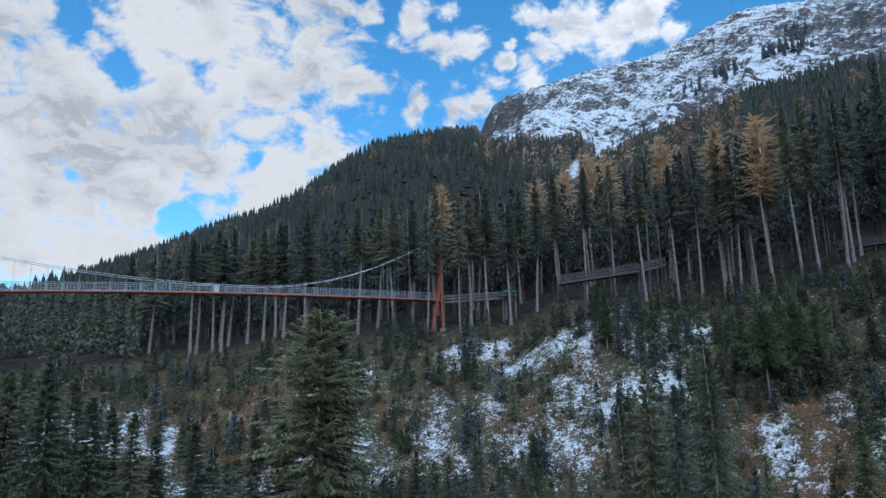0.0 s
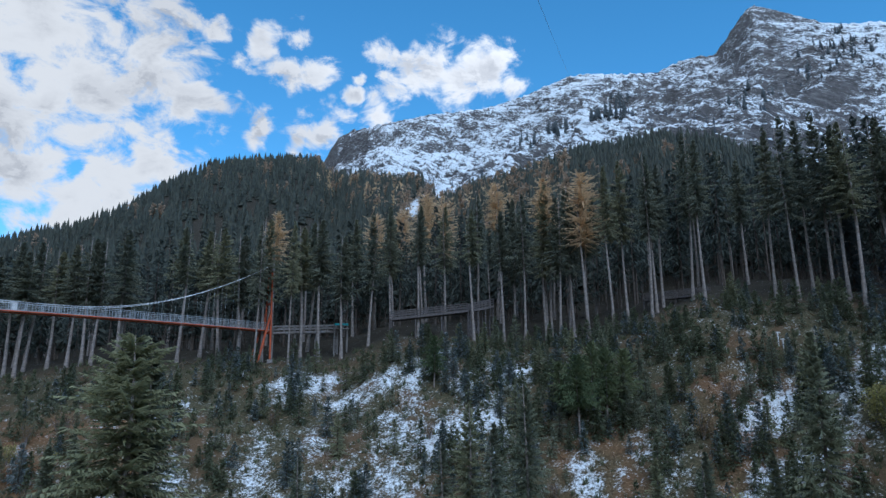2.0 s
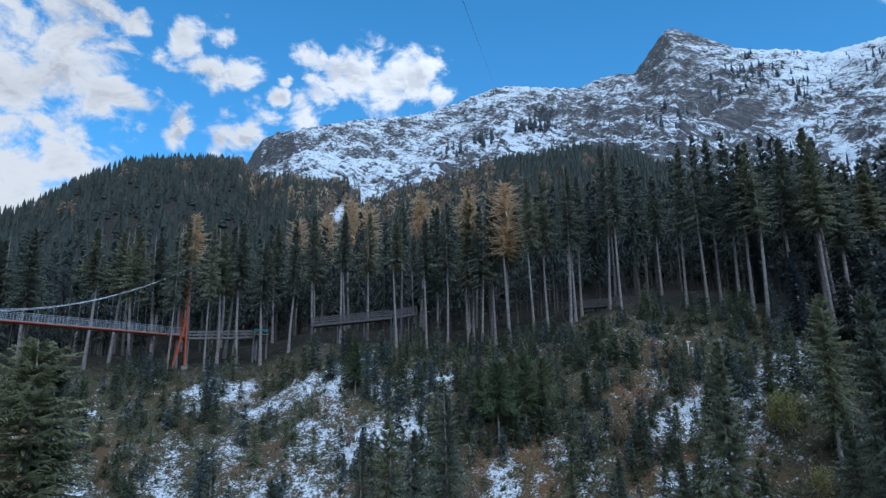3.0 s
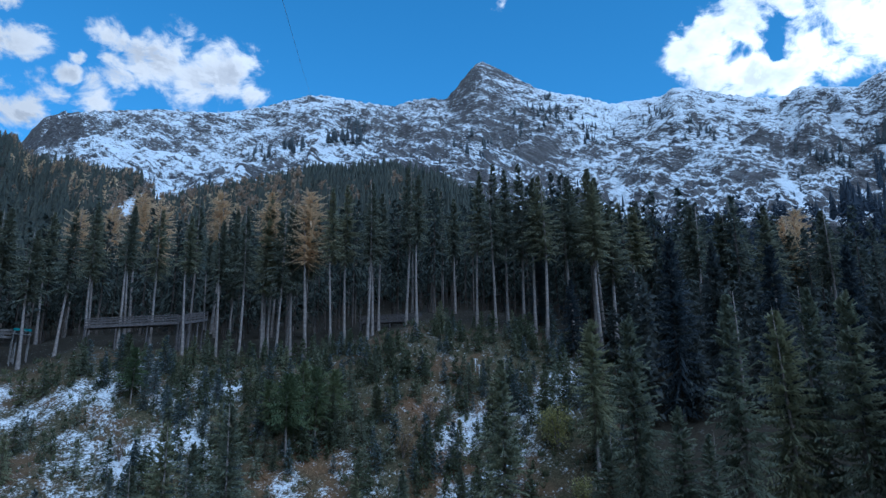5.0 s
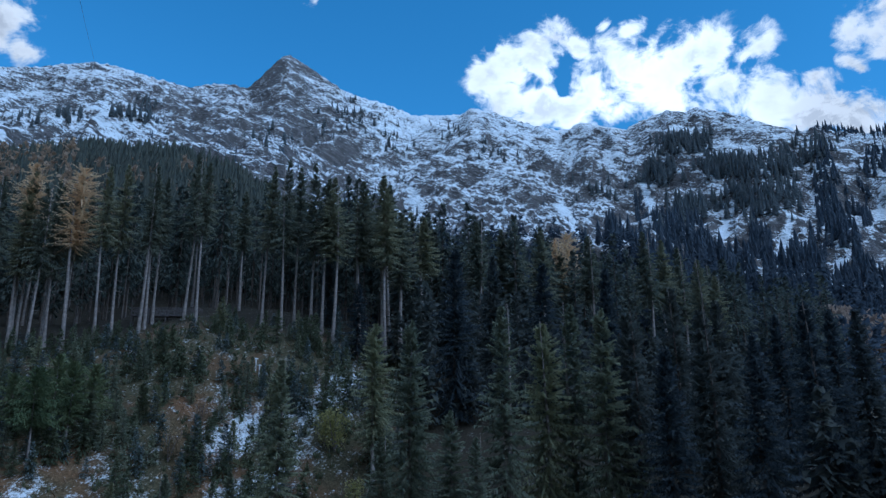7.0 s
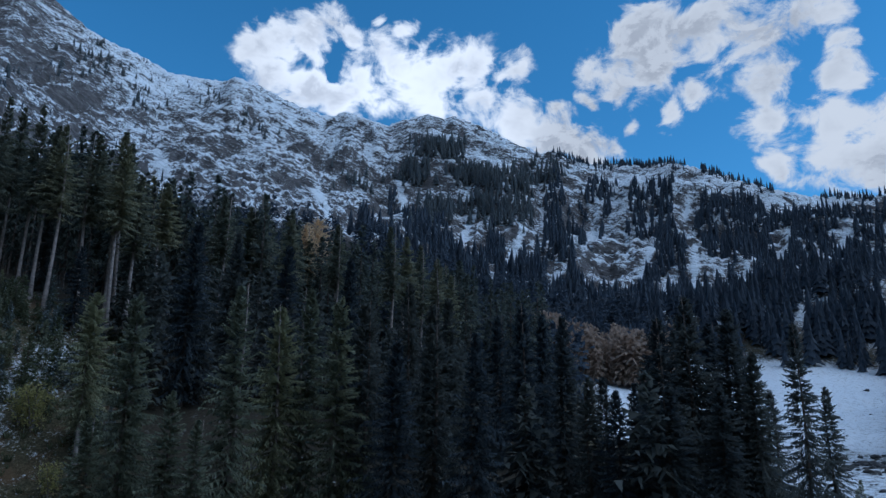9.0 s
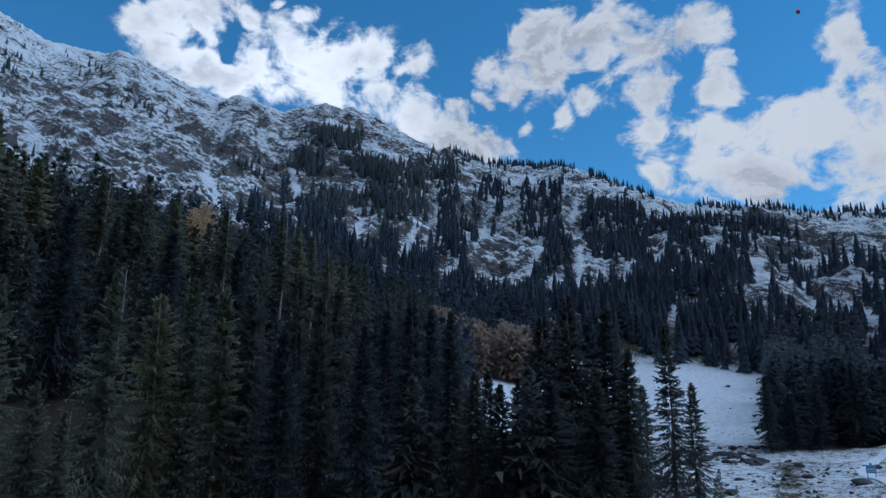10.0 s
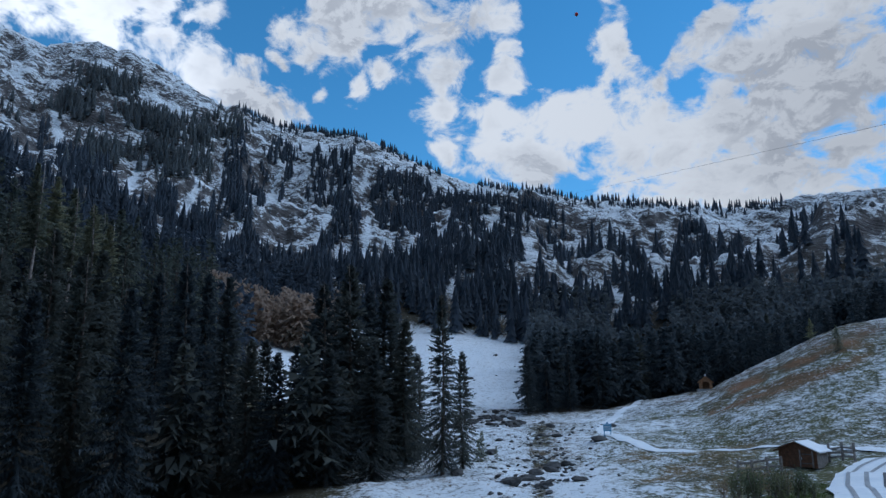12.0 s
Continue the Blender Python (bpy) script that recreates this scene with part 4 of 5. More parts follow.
def woods(name, label, x, y, h, mat, kinds=None, wide=1.0):
    """Many trees in one mesh; far ones are simpler."""
    z = ground_height(x, y)
    far = (np.hypot(x, y) > 420) & (kinds is None)
    turn = grow.uniform(0, 6.28, len(x))
    out = []
    for group, mine in ((kinds or FAR_KINDS, ~far), (TINY_KINDS, far)):
        pick = grow.integers(0, len(group), len(x))
        for k, kind in enumerate(group):
            s = np.nonzero((pick == k) & mine)[0]
            c, n = np.cos(turn[s])[:, None], np.sin(turn[s])[:, None]
            hh = h[s][:, None]
            w = wide * hh * grow.uniform(0.85, 1.25, (len(s), 1))
            X = (kind[None, :, 0] * c - kind[None, :, 1] * n) * w + x[s][:, None]
            Y = (kind[None, :, 0] * n + kind[None, :, 1] * c) * w + y[s][:, None]
            Zz = kind[None, :, 2] * hh + z[s][:, None] - 0.2
            out.append(np.stack([X, Y, Zz], -1).reshape(-1, 3))
    return tagged(new(name, soup(name, np.concatenate(out), mat)), label, "trees", kind="stuff")


def scatter(n, az0, az1, r0, r1, keep):
    """Random places in a sector; r0 and r1 are functions of the heading."""
    az = grow.uniform(az0, az1, n)
    a, b = r0(az), r1(az)
    r = np.sqrt(grow.uniform(a * a, b * b))
    x, y = r * np.sin(np.radians(az)), r * np.cos(np.radians(az))
    m = keep(az, r, x, y)
    return x[m], y[m], az[m], r[m]


def stand_depth():
    """The rest of the tall stand, with bare trunks under a closed canopy."""
    kinds, stems = [], []
    for k in range(4):
        rng = np.random.default_rng(170 + k)
        kinds.append(crown_arrays(rng, 1.0, 0.12 + 0.08 * k, 0.13, 14, 5, 3, twig=(0.048, 0.013), droop=0.4, top=0.02))
    ring = [(0.009 * math.cos(a), 0.009 * math.sin(a)) for a in (0, 1.571, 3.1416, 4.712)]
    stem = []
    for s in range(4):
        (ax, ay), (bx, by) = ring[s], ring[(s + 1) % 4]
        stem += [(ax, ay, -0.02), (bx, by, -0.02), (bx * 0.4, by * 0.4, 0.85), (ax, ay, -0.02), (bx * 0.4, by * 0.4, 0.85), (ax * 0.4, ay * 0.4, 0.85)]
    x, y, az, r = scatter(760, -23, 82, lambda a: EDGE_R(a) + 16, lambda a: EDGE_R(a) + 100, lambda az, r, x, y: r > 0)
    h = grow.uniform(23, 31, len(x)) * 0.97 * STAND(az)
    woods("spruce_canopy", "crowns of tall spruces deep in the stand, darkened for its shade", x, y, h, NEEDLE_TALL_SHADED, kinds)
    woods("spruce_trunks", "bare trunks deep in the spruce stand, darkened for its shade", x, y, h, BARK_YOUNG_SHADED, [np.array(stem)])


def far_woods():
    x, y, az, r = scatter(110, 49, 97, lambda a: 84 - 22 * smooth(a, 66, 74), lambda a: EDGE_R(a) + 12, lambda az, r, x, y: (az < 85.6) | (az > 89.2))
    woods("spruce_wood", "dense spruces between the stream and the forest, shade in their colour", x, y, grow.uniform(8, 14, len(x)), NEEDLE_SHADED, SPIRE, 1.25)
    x, y, az, r = scatter(270, -42, -22, lambda a: EDGE_R(a) + 2, lambda a: EDGE_R(a) + 190, lambda az, r, x, y: r > 0)
    woods("spruce_wood", "dense mixed spruces on the hillside below the bridge", x, y, grow.uniform(10, 19, len(x)), NEEDLE_TALL, SPIRE, 1.15)
    x, y, az, r = scatter(7600, -40, 42, lambda a: EDGE_R(a) + 150 - 65 * smooth(a, -26, -22), lambda a: HILL_R(a) * (1.02 + 0.12 * (a < 3.5)), lambda az, r, x, y: np.maximum(chute(az, height_angle(x, y)), chute(az, height_angle(x, y) + 1.6)) < 0.3)
    woods("far_woods", "dense dark spruce forest covering the hillside", x, y, grow.uniform(15, 25, len(x)), NEEDLE_HILL, None, 1.35)
    x, y, az, r = scatter(1300, -25, 36, lambda a: HILL_R(a) * 0.45, lambda a: HILL_R(a) * 1.02, lambda az, r, x, y: (fbm(x / 60, y / 60, 2, 7) + 0.14 * smooth(az, 4, 8) > 0.58) & (grow.random(len(r)) < 0.42) & (chute(az, height_angle(x, y) + 1.6) < 0.3))
    woods("larch_woods", "scattered golden larches among the spruces", x, y, grow.uniform(14, 22, len(x)), NEEDLE_RUST, BUSHY)
    for mat, count in ((NEEDLE_LARCH, 60), (NEEDLE_RUST, 150)):
        x, y, az, r = scatter(count, 2.5, 24, lambda a: HILL_R(a) * 0.6, lambda a: HILL_R(a) * 1.0, lambda az, r, x, y: np.maximum(chute(az, height_angle(x, y)), chute(az, height_angle(x, y) + 1.6)) < 0.3)
        woods("larch_woods", "pale golden larches along the upper edge of the forest", x, y, grow.uniform(17, 25, len(x)), mat, BUSHY)
    x, y, az, r = scatter(1500, 42, 90, lambda a: EDGE_R(a) + 60, lambda a: HILL_R(a) * 1.15, lambda az, r, x, y: (az < 80.5) | (r > 312) | ((az < 85) & (r < 230)))
    woods("far_woods", "dark spruce forest on the lower valley side", x, y, grow.uniform(15, 24, len(x)), NEEDLE_HAZED, MID_KINDS)
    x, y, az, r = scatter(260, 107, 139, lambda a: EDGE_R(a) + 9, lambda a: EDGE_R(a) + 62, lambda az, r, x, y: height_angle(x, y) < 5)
    woods("spruce_wood", "spruce forest behind the grassy slope, shade in its colour", x, y, np.clip(r * np.tan(np.radians(5.6 + 2.4 * smooth(az, 124, 133))) - ground_height(x, y) + EYE, 6, 19) * grow.uniform(0.8, 1.0, len(x)), NEEDLE_SHADED, SPIRE, 1.2)
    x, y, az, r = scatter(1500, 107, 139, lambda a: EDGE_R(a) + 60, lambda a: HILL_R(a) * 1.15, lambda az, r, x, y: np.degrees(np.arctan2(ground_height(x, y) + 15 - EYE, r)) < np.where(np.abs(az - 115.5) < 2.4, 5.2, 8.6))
    woods("far_woods", "dark spruce forest climbing the far valley side", x, y, grow.uniform(12, 19, len(x)), NEEDLE_HAZED, MID_KINDS, 1.15)
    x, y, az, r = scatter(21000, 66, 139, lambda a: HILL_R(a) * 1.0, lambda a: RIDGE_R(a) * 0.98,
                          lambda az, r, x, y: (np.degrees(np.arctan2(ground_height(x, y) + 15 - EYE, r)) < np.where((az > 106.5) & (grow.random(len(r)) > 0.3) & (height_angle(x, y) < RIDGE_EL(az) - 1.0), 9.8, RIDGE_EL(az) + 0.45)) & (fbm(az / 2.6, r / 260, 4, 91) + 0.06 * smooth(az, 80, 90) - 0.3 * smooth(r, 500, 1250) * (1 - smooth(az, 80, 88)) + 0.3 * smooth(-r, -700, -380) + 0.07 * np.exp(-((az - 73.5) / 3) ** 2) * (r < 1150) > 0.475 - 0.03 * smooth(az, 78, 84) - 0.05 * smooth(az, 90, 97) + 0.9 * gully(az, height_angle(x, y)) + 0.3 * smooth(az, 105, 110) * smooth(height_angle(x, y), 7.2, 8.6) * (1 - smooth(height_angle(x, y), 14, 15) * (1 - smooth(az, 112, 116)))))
    woods("far_woods", "scattered dark spruces on the rocky mountainside", x, y, grow.uniform(12, 24, len(x)) * (1 - 0.45 * smooth(r / RIDGE_R(az), 0.84, 0.96)), NEEDLE_HAZED, TINY_KINDS, 1.25)
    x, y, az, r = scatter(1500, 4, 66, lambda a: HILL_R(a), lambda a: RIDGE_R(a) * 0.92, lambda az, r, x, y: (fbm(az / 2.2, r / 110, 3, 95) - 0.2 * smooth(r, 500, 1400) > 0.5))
    woods("far_woods", "small dark trees on the snowy rock face", x, y, grow.uniform(6, 13, len(x)), NEEDLE_HAZED)
    spots = []
    for a, e, n, w in ((26.5, 24.2, 14, 0.5), (28.3, 24.5, 26, 0.9), (23.3, 23.2, 14, 0.5), (20.5, 22.4, 8, 0.5), (44.8, 26.3, 22, 1.0), (46.8, 25.4, 20, 1.0), (43, 25.2, 16, 0.9), (49, 24.2, 14, 0.8), (38, 24, 10, 0.8), (54, 24.8, 10, 0.8), (58, 23, 14, 1.2), (72.4, 22.6, 60, 0.7), (74.2, 22.4, 60, 0.7), (75.5, 20.5, 80, 0.7), (77.6, 20.2, 70, 0.6), (71.6, 20.4, 80, 0.8), (78.6, 17.6, 120, 1.3), (73.5, 17.6, 90, 1.0), (80.5, 20, 80, 1.1), (66, 19.5, 20, 1.0), (82.5, 20.5, 30, 0.8)):
        for _ in range(n):
            b = a + grow.normal(0, w)
            q = seen_at(b, e + grow.normal(0, w * 0.55), 420, 1750)
            spots.append((q * math.sin(radians(b)), q * math.cos(radians(b))))
    spots = np.array(spots)
    woods("mountain_pines", "clumps of dark wind-bent pines on the rock face", spots[:, 0], spots[:, 1], grow.uniform(9, 20, len(spots)) * (1 + 0.35 * smooth(np.degrees(np.arctan2(spots[:, 0], spots[:, 1])), 64, 70)), NEEDLE_HAZED, TINY_KINDS, 1.45)
    # the row of trees stands where the ground meets the sky
    az = grow.uniform(83, 127, 900)
    az = az[fbm(az / 1.6, az * 0, 3, 5) + 0.08 * smooth(-az, -100, -95) - 0.1 * smooth(az, 121, 124) > 0.42]
    reach = np.linspace(500, 1300, 160)
    sky_line = np.array([reach[np.argmax(height_angle(reach * math.sin(radians(a)), reach * math.cos(radians(a))))] for a in az])
    r = sky_line - np.abs(grow.normal(0, 14, len(az)))
    x, y = r * np.sin(np.radians(az)), r * np.cos(np.radians(az))
    woods("ridge_trees", "row of small spruces along the skyline ridge", x, y, grow.uniform(4, 15, len(x)) * r / 1100, NEEDLE_HAZED, TINY_KINDS, 1.25)
    x, y, az, r = scatter(190, 81, 91.8, lambda a: a * 0 + 272, lambda a: a * 0 + 318, lambda az, r, x, y: r > 0)
    woods("larch_woods", "brown autumn larches above the meadow", x, y, grow.uniform(13, 20, len(x)) * 1.1, NEEDLE_RUST, BUSHY)


front_trees()
near_trees()
pole_trees()
slope_trees()
stand_depth()
far_woods()
# ---- built things ----
class Shape:
    """Collects boxes, beams and tubes into one mesh."""

    def __init__(self):
        self.v, self.f = [], []

    def beam(self, p, q, w, h, up=(0, 0, 1)):
        p, q = Vector(p), Vector(q)
        d = (q - p).normalized()
        s = d.cross(Vector(up))
        s = s.normalized() if s.length > 1e-4 else d.orthogonal().normalized()
        u = s.cross(d)
        n = len(self.v)
        for c in (p, q):
            for a, b in ((-1, -1), (1, -1), (1, 1), (-1, 1)):
                self.v.append(tuple(c + s * (a * w / 2) + u * (b * h / 2)))
        self.f += [(n, n + 1, n + 2, n + 3), (n + 7, n + 6, n + 5, n + 4)] + [(n + i, n + 4 + i, n + 4 + (i + 1) % 4, n + (i + 1) % 4) for i in range(4)]
        return self

    def box(self, c, size, turn=0.0):
        m = pose(*c, 0, 0, turn)
        x, y, z = size
        return self.beam(m @ Vector((0, -y / 2, 0)), m @ Vector((0, y / 2, 0)), x, z)

    def tube(self, pts, r, sides=6):
        pts = [Vector(p) for p in pts]
        n = len(self.v)
        for k, p in enumerate(pts):
            d = (pts[min(k + 1, len(pts) - 1)] - pts[max(k - 1, 0)]).normalized()
            s = d.orthogonal().normalized() if abs(d.z) > 0.95 else d.cross(Vector((0, 0, 1))).normalized()
            u = s.cross(d)
            for i in range(sides):
                a = 6.28318 * i / sides
                self.v.append(tuple(p + s * r * math.cos(a) + u * r * math.sin(a)))
        for k in range(len(pts) - 1):
            for i in range(sides):
                a, b = n + k * sides + i, n + k * sides + (i + 1) % sides
                self.f.append((a, b, b + sides, a + sides))
        self.f += [tuple(range(n, n + sides)), tuple(range(n + len(pts) * sides - 1, n + (len(pts) - 1) * sides - 1, -1))]
        return self

    def face(self, *pts):
        n = len(self.v)
        self.v += [tuple(p) for p in pts]
        self.f.append(tuple(range(n, n + len(pts))))
        return self


def part(name, shape, mat, parent, label=""):
    me = mesh_of(name, shape.v, [list(f) for f in shape.f], mat)
    bm = bmesh.new()
    bm.from_mesh(me)
    bmesh.ops.recalc_face_normals(bm, faces=bm.faces)
    bm.to_mesh(me)
    bm.free()
    ob = new(name, me)
    ob.parent = parent
    if label:
        tagged(ob, label)
    return ob


def thing(name, at, label, category, group="", turn=0.0):
    root = new(name)
    root.empty_display_size = 0.3
    root.matrix_basis = pose(*at, 0, 0, turn)
    return tagged(root, label, category, group)


def air(az, el, r):
    a = radians(az)
    return Vector((r * math.sin(a), r * math.cos(a), EYE + r * math.tan(radians(el))))


# -- suspension footbridge --
def footbridge():
    foot = spot(-0.4, 124)
    root = thing("suspension_bridge", foot, "long steel suspension footbridge with orange pylon and mesh railings", "bridge")
    m = root.matrix_basis.inverted()
    a, b = air(-0.4, 7.45, 124), air(-31.5, 6.75, 112)
    run = (b - a)
    flat = Vector((run.x, run.y, 0)).normalized()
    side = Vector((-flat.y, flat.x, 0))
    length = Vector((run.x, run.y, 0)).length
    total = length * 1.75

    def deck(s):
        t = s / length
        p = a + flat * s
        p.z = a.z + run.z * t + 1.3 * math.sin(math.pi * min(t, 1.75) / 1.75)
        return p

    def cable_z(s):
        t = s / length
        low = 0.5
        return deck(s).z + 1.1 + (10.2 if t < low else 9.0) * abs(t - low) ** 2.0 / (low ** 2 if t < low else 0.72) 

    bays = 56
    pts = [deck(total * k / bays) for k in range(bays + 1)]
    loc = [m @ p for p in pts]
    for k in range(bays):
        part("deck_panel", Shape().beam(loc[k], loc[k + 1], 1.7, 0.07), STEEL, root)
    for sg in (-1, 1):
        off = side * sg * 0.85
        edge = part("edge_beam", Shape().tube([p + off + Vector((0, 0, -0.16)) for p in loc], 0.1, 6), ORANGE, root, "orange steel edge beam")
        for z in (1.15, 0.6, 0.15):
            part("handrail", Shape().tube([p + off + Vector((0, 0, z)) for p in loc], 0.035 if z > 1 else 0.02, 5), STEEL, edge)
        for k in range(bays + 1):
            part("post", Shape().beam(loc[k] + off + Vector((0, 0, -0.1)), loc[k] + off + Vector((0, 0, 1.18)), 0.07, 0.07), STEEL, edge)
        # wire mesh infill
        infill = Shape()
        for k in range(bays * 5):
            p = m @ deck(total * (k + 0.5) / (bays * 5)) + off
            infill.beam(p + Vector((0, 0, 0.08)), p + Vector((0, 0, 1.12)), 0.035, 0.035)
        part("mesh_infill", infill, STEEL, edge, "grey wire mesh infill of the railing")
        line = []
        for k in range(60):
            s = total * k / 59
            p = deck(s) + off
            p.z = cable_z(s)
            line.append(m @ p)
        cable = part("main_cable", Shape().tube(line, 0.045, 6), STEEL, root, "pale twisted main cable")
        for k in range(1, bays):
            s = total * k / bays
            p, q = deck(s) + off, deck(s) + off
            q.z = cable_z(s)
            if q.z - p.z > 1.35:
                part("hanger", Shape().tube([m @ (p + Vector((0, 0, 1.1))), m @ q], 0.012, 4), STEEL, cable)
    # pylon: two pairs of leaning legs
    top = air(0.0, 11.9, 124).z
    for sg in (-1, 1):
        base = Vector((0, 0, -0.5)) + side * sg * 1.5
        head = m @ Vector((a.x, a.y, top)) + side * sg * 0.55
        leg = part("leg", Shape().beam(base, head, 0.24, 0.24, tuple(flat)), ORANGE, root)
        part("leg", Shape().beam(base + flat * 2.2, m @ Vector((a.x, a.y, a.z + 3.0)) + side * sg * 1.0, 0.28, 0.28, tuple(flat)), ORANGE, root)
        part("footing", Shape().box(base + Vector((0, 0, 0.3)), (0.9, 0.9, 0.7)), TIMBER, leg, "grey concrete footing")
    for z in (a.z - 0.45, a.z + 4.5, a.z + 9.0):
        h = (z - foot.z) / (top - foot.z)
        w = 1.5 + (0.55 - 1.5) * h
        c = m @ Vector((a.x, a.y, z))
        part("crossbeam", Shape().beam(c - side * w, c + side * w, 0.3, 0.34), ORANGE, leg)
    # white box left on the deck by the railing
    s = length * 0.585
    c = deck(s) + side * 0.45
    crate = thing("storage_crate", (c.x, c.y, c.z + 0.03), "small white crate standing on the bridge deck", "crate")
    part("box", Shape().box((0, 0, 0.52), (0.7, 0.45, 1.0)), WHITE, crate)
    part("lid", Shape().box((0, 0, 1.055), (0.76, 0.5, 0.07)), WHITE, crate)


def boardwalk(label, ends, width, rail, deep=0.3, posts=6, mat=TIMBER):
    """A raised timber walk between points given as heading, height angle and distance."""
    pts = [air(*e) for e in ends]
    base = spot(ends[0][0], ends[0][2])
    root = thing("raised_boardwalk", base, label, "boardwalk")
    m = root.matrix_basis.inverted()
    for p, q in zip(pts, pts[1:]):
        d = (q - p)
        side = Vector((-d.y, d.x, 0)).normalized()
        n = max(3, int(d.length / 0.45))
        for k in range(n):
            c0, c1 = p.lerp(q, (k + 0.04) / n), p.lerp(q, (k + 0.96) / n)
            part("plank", Shape().beam(m @ c0, m @ c1, width + 0.1 * math.sin(k * 7.1), 0.06), mat, root)
        for sg in (-1, 1):
            o = side * sg * width / 2
            beam = part("side_beam", Shape().beam(m @ (p + o - Vector((0, 0, deep / 2))), m @ (q + o - Vector((0, 0, deep / 2))), 0.14, deep), mat, root)
            for z in rail:
                part("rail", Shape().beam(m @ (p + o + Vector((0, 0, z))), m @ (q + o + Vector((0, 0, z))), 0.07, 0.16), mat, beam)
            for k in range(posts + 1):
                c = p.lerp(q, k / posts) + o
                part("rail_post", Shape().beam(m @ (c - Vector((0, 0, 0.2))), m @ (c + Vector((0, 0, max(rail) + 0.05))), 0.11, 0.11), mat, beam)
        for k in range(0, posts + 1, 2):
            c = p.lerp(q, k / posts)
            g = float(ground_height(c.x, c.y)[0])
            if c.z - g > 0.5:
                for sg in (-1, 1):
                    o = side * sg * width * 0.35
                    part("support_post", Shape().tube([m @ Vector((c.x + o.x, c.y + o.y, g - 0.4)), m @ (c + o)], 0.12, 7), mat, root)
    return root


def hut():
    az, r = 126.1, 60.0
    p = spot(az, r)
    root = thing("field_shelter", p, "low brown timber field shelter with a snow-dusted gable roof", "hut", turn=-az - 20)
    root.scale = (0.84, 0.84, 0.84)
    w, d, h, top = 3.1, 2.4, 1.35, 2.05
    for k in range(11):
        x = -w / 2 + w * (k + 0.5) / 11
        if 0.2 < x < 1.2:
            continue
        part("wall_board", Shape().box((x, -d / 2, h / 2 + 0.05), (w / 11 - 0.02, 0.05, h + 0.1)), TIMBER_BROWN, root)
    for k in range(11):
        x = -w / 2 + w * (k + 0.5) / 11
        part("wall_board", Shape().box((x, d / 2, h / 2 + 0.05), (w / 11 - 0.02, 0.05, h + 0.1)), TIMBER_BROWN, root)
    for sg in (-1, 1):
        for k in range(8):
            y = -d / 2 + d * (k + 0.5) / 8
            # right wall in grey timber, paler for the light that falls on it
            part("wall_board", Shape().box((sg * w / 2, y, h / 2), (0.05, d / 8 - 0.02, h)), TIMBER_BROWN if sg < 0 else TIMBER, root)
    for sg in (-1, 1):
        y = sg * (d / 2 + 0.02)
        part("gable", Shape().face((-w / 2, y, h), (w / 2, y, h), (0, y, top)), TIMBER_BROWN, root)
        slope = Shape().face((0, -d / 2 - 0.35, top + 0.05), (0, d / 2 + 0.35, top + 0.05), (sg * (w / 2 + 0.35), d / 2 + 0.35, h - 0.1), (sg * (w / 2 + 0.35), -d / 2 - 0.35, h - 0.1))
        slope.face((0, -d / 2 - 0.35, top + 0.13), (sg * (w / 2 + 0.35), -d / 2 - 0.35, h - 0.02), (sg * (w / 2 + 0.35), d / 2 + 0.35, h - 0.02), (0, d / 2 + 0.35, top + 0.13))
        slope.face((0, -d / 2 - 0.35, top + 0.05), (sg * (w / 2 + 0.35), -d / 2 - 0.35, h - 0.1), (sg * (w / 2 + 0.35), -d / 2 - 0.35, h - 0.02), (0, -d / 2 - 0.35, top + 0.13))
        roof = part("roof_slope", slope, TIMBER_BROWN if sg < 0 else SNOW, root, "" if sg < 0 else "roof slope under a thin sheet of snow")
    snow_cap = Shape().beam((-w / 4 - 0.2, -d / 2 - 0.3, (h + top) / 2 + 0.13), (-w / 4 - 0.2, d / 2 + 0.3, (h + top) / 2 + 0.13), 1.2, 0.03, (-0.36, 0, 0.93))
    part("roof_snow", snow_cap, SNOW, roof, "thin snow on the roof")
    door = part("door", Shape().box((0.7, -d / 2 + 0.02, 0.7), (0.95, 0.05, 1.3)), TIMBER_BROWN, root)
    part("handle", Shape().box((0.32, -d / 2 - 0.02, 0.75), (0.05, 0.05, 0.2)), STEEL, door, "small metal handle")
    for z in (0.35, 1.1):
        part("door_batten", Shape().box((0.7, -d / 2 - 0.015, z), (0.9, 0.03, 0.1)), TIMBER_DARK, door)
    part("door_post", Shape().box((0.2, -d / 2 - 0.03, 0.72), (0.1, 0.1, 1.45)), TIMBER, root)
    part("door_post", Shape().box((1.2, -d / 2 - 0.03, 0.72), (0.1, 0.1, 1.45)), TIMBER, root)


def fence(label, places, rails=(0.45, 0.9), tall=1.1, mat=TIMBER):
    pts = [spot(*q) for q in places]
    root = thing("wooden_fence", pts[0], label, "fence")
    for p in pts:
        c = p - pts[0]
        part("post", Shape().box(c + Vector((0, 0, tall / 2 - 0.15)), (0.13, 0.13, tall + 0.3)), mat, root)
    for p, q in zip(pts, pts[1:]):
        for z in rails:
            part("rail", Shape().beam(p - pts[0] + Vector((0, 0, z)), q - pts[0] + Vector((0, 0, z)), 0.05, 0.14), mat, root)


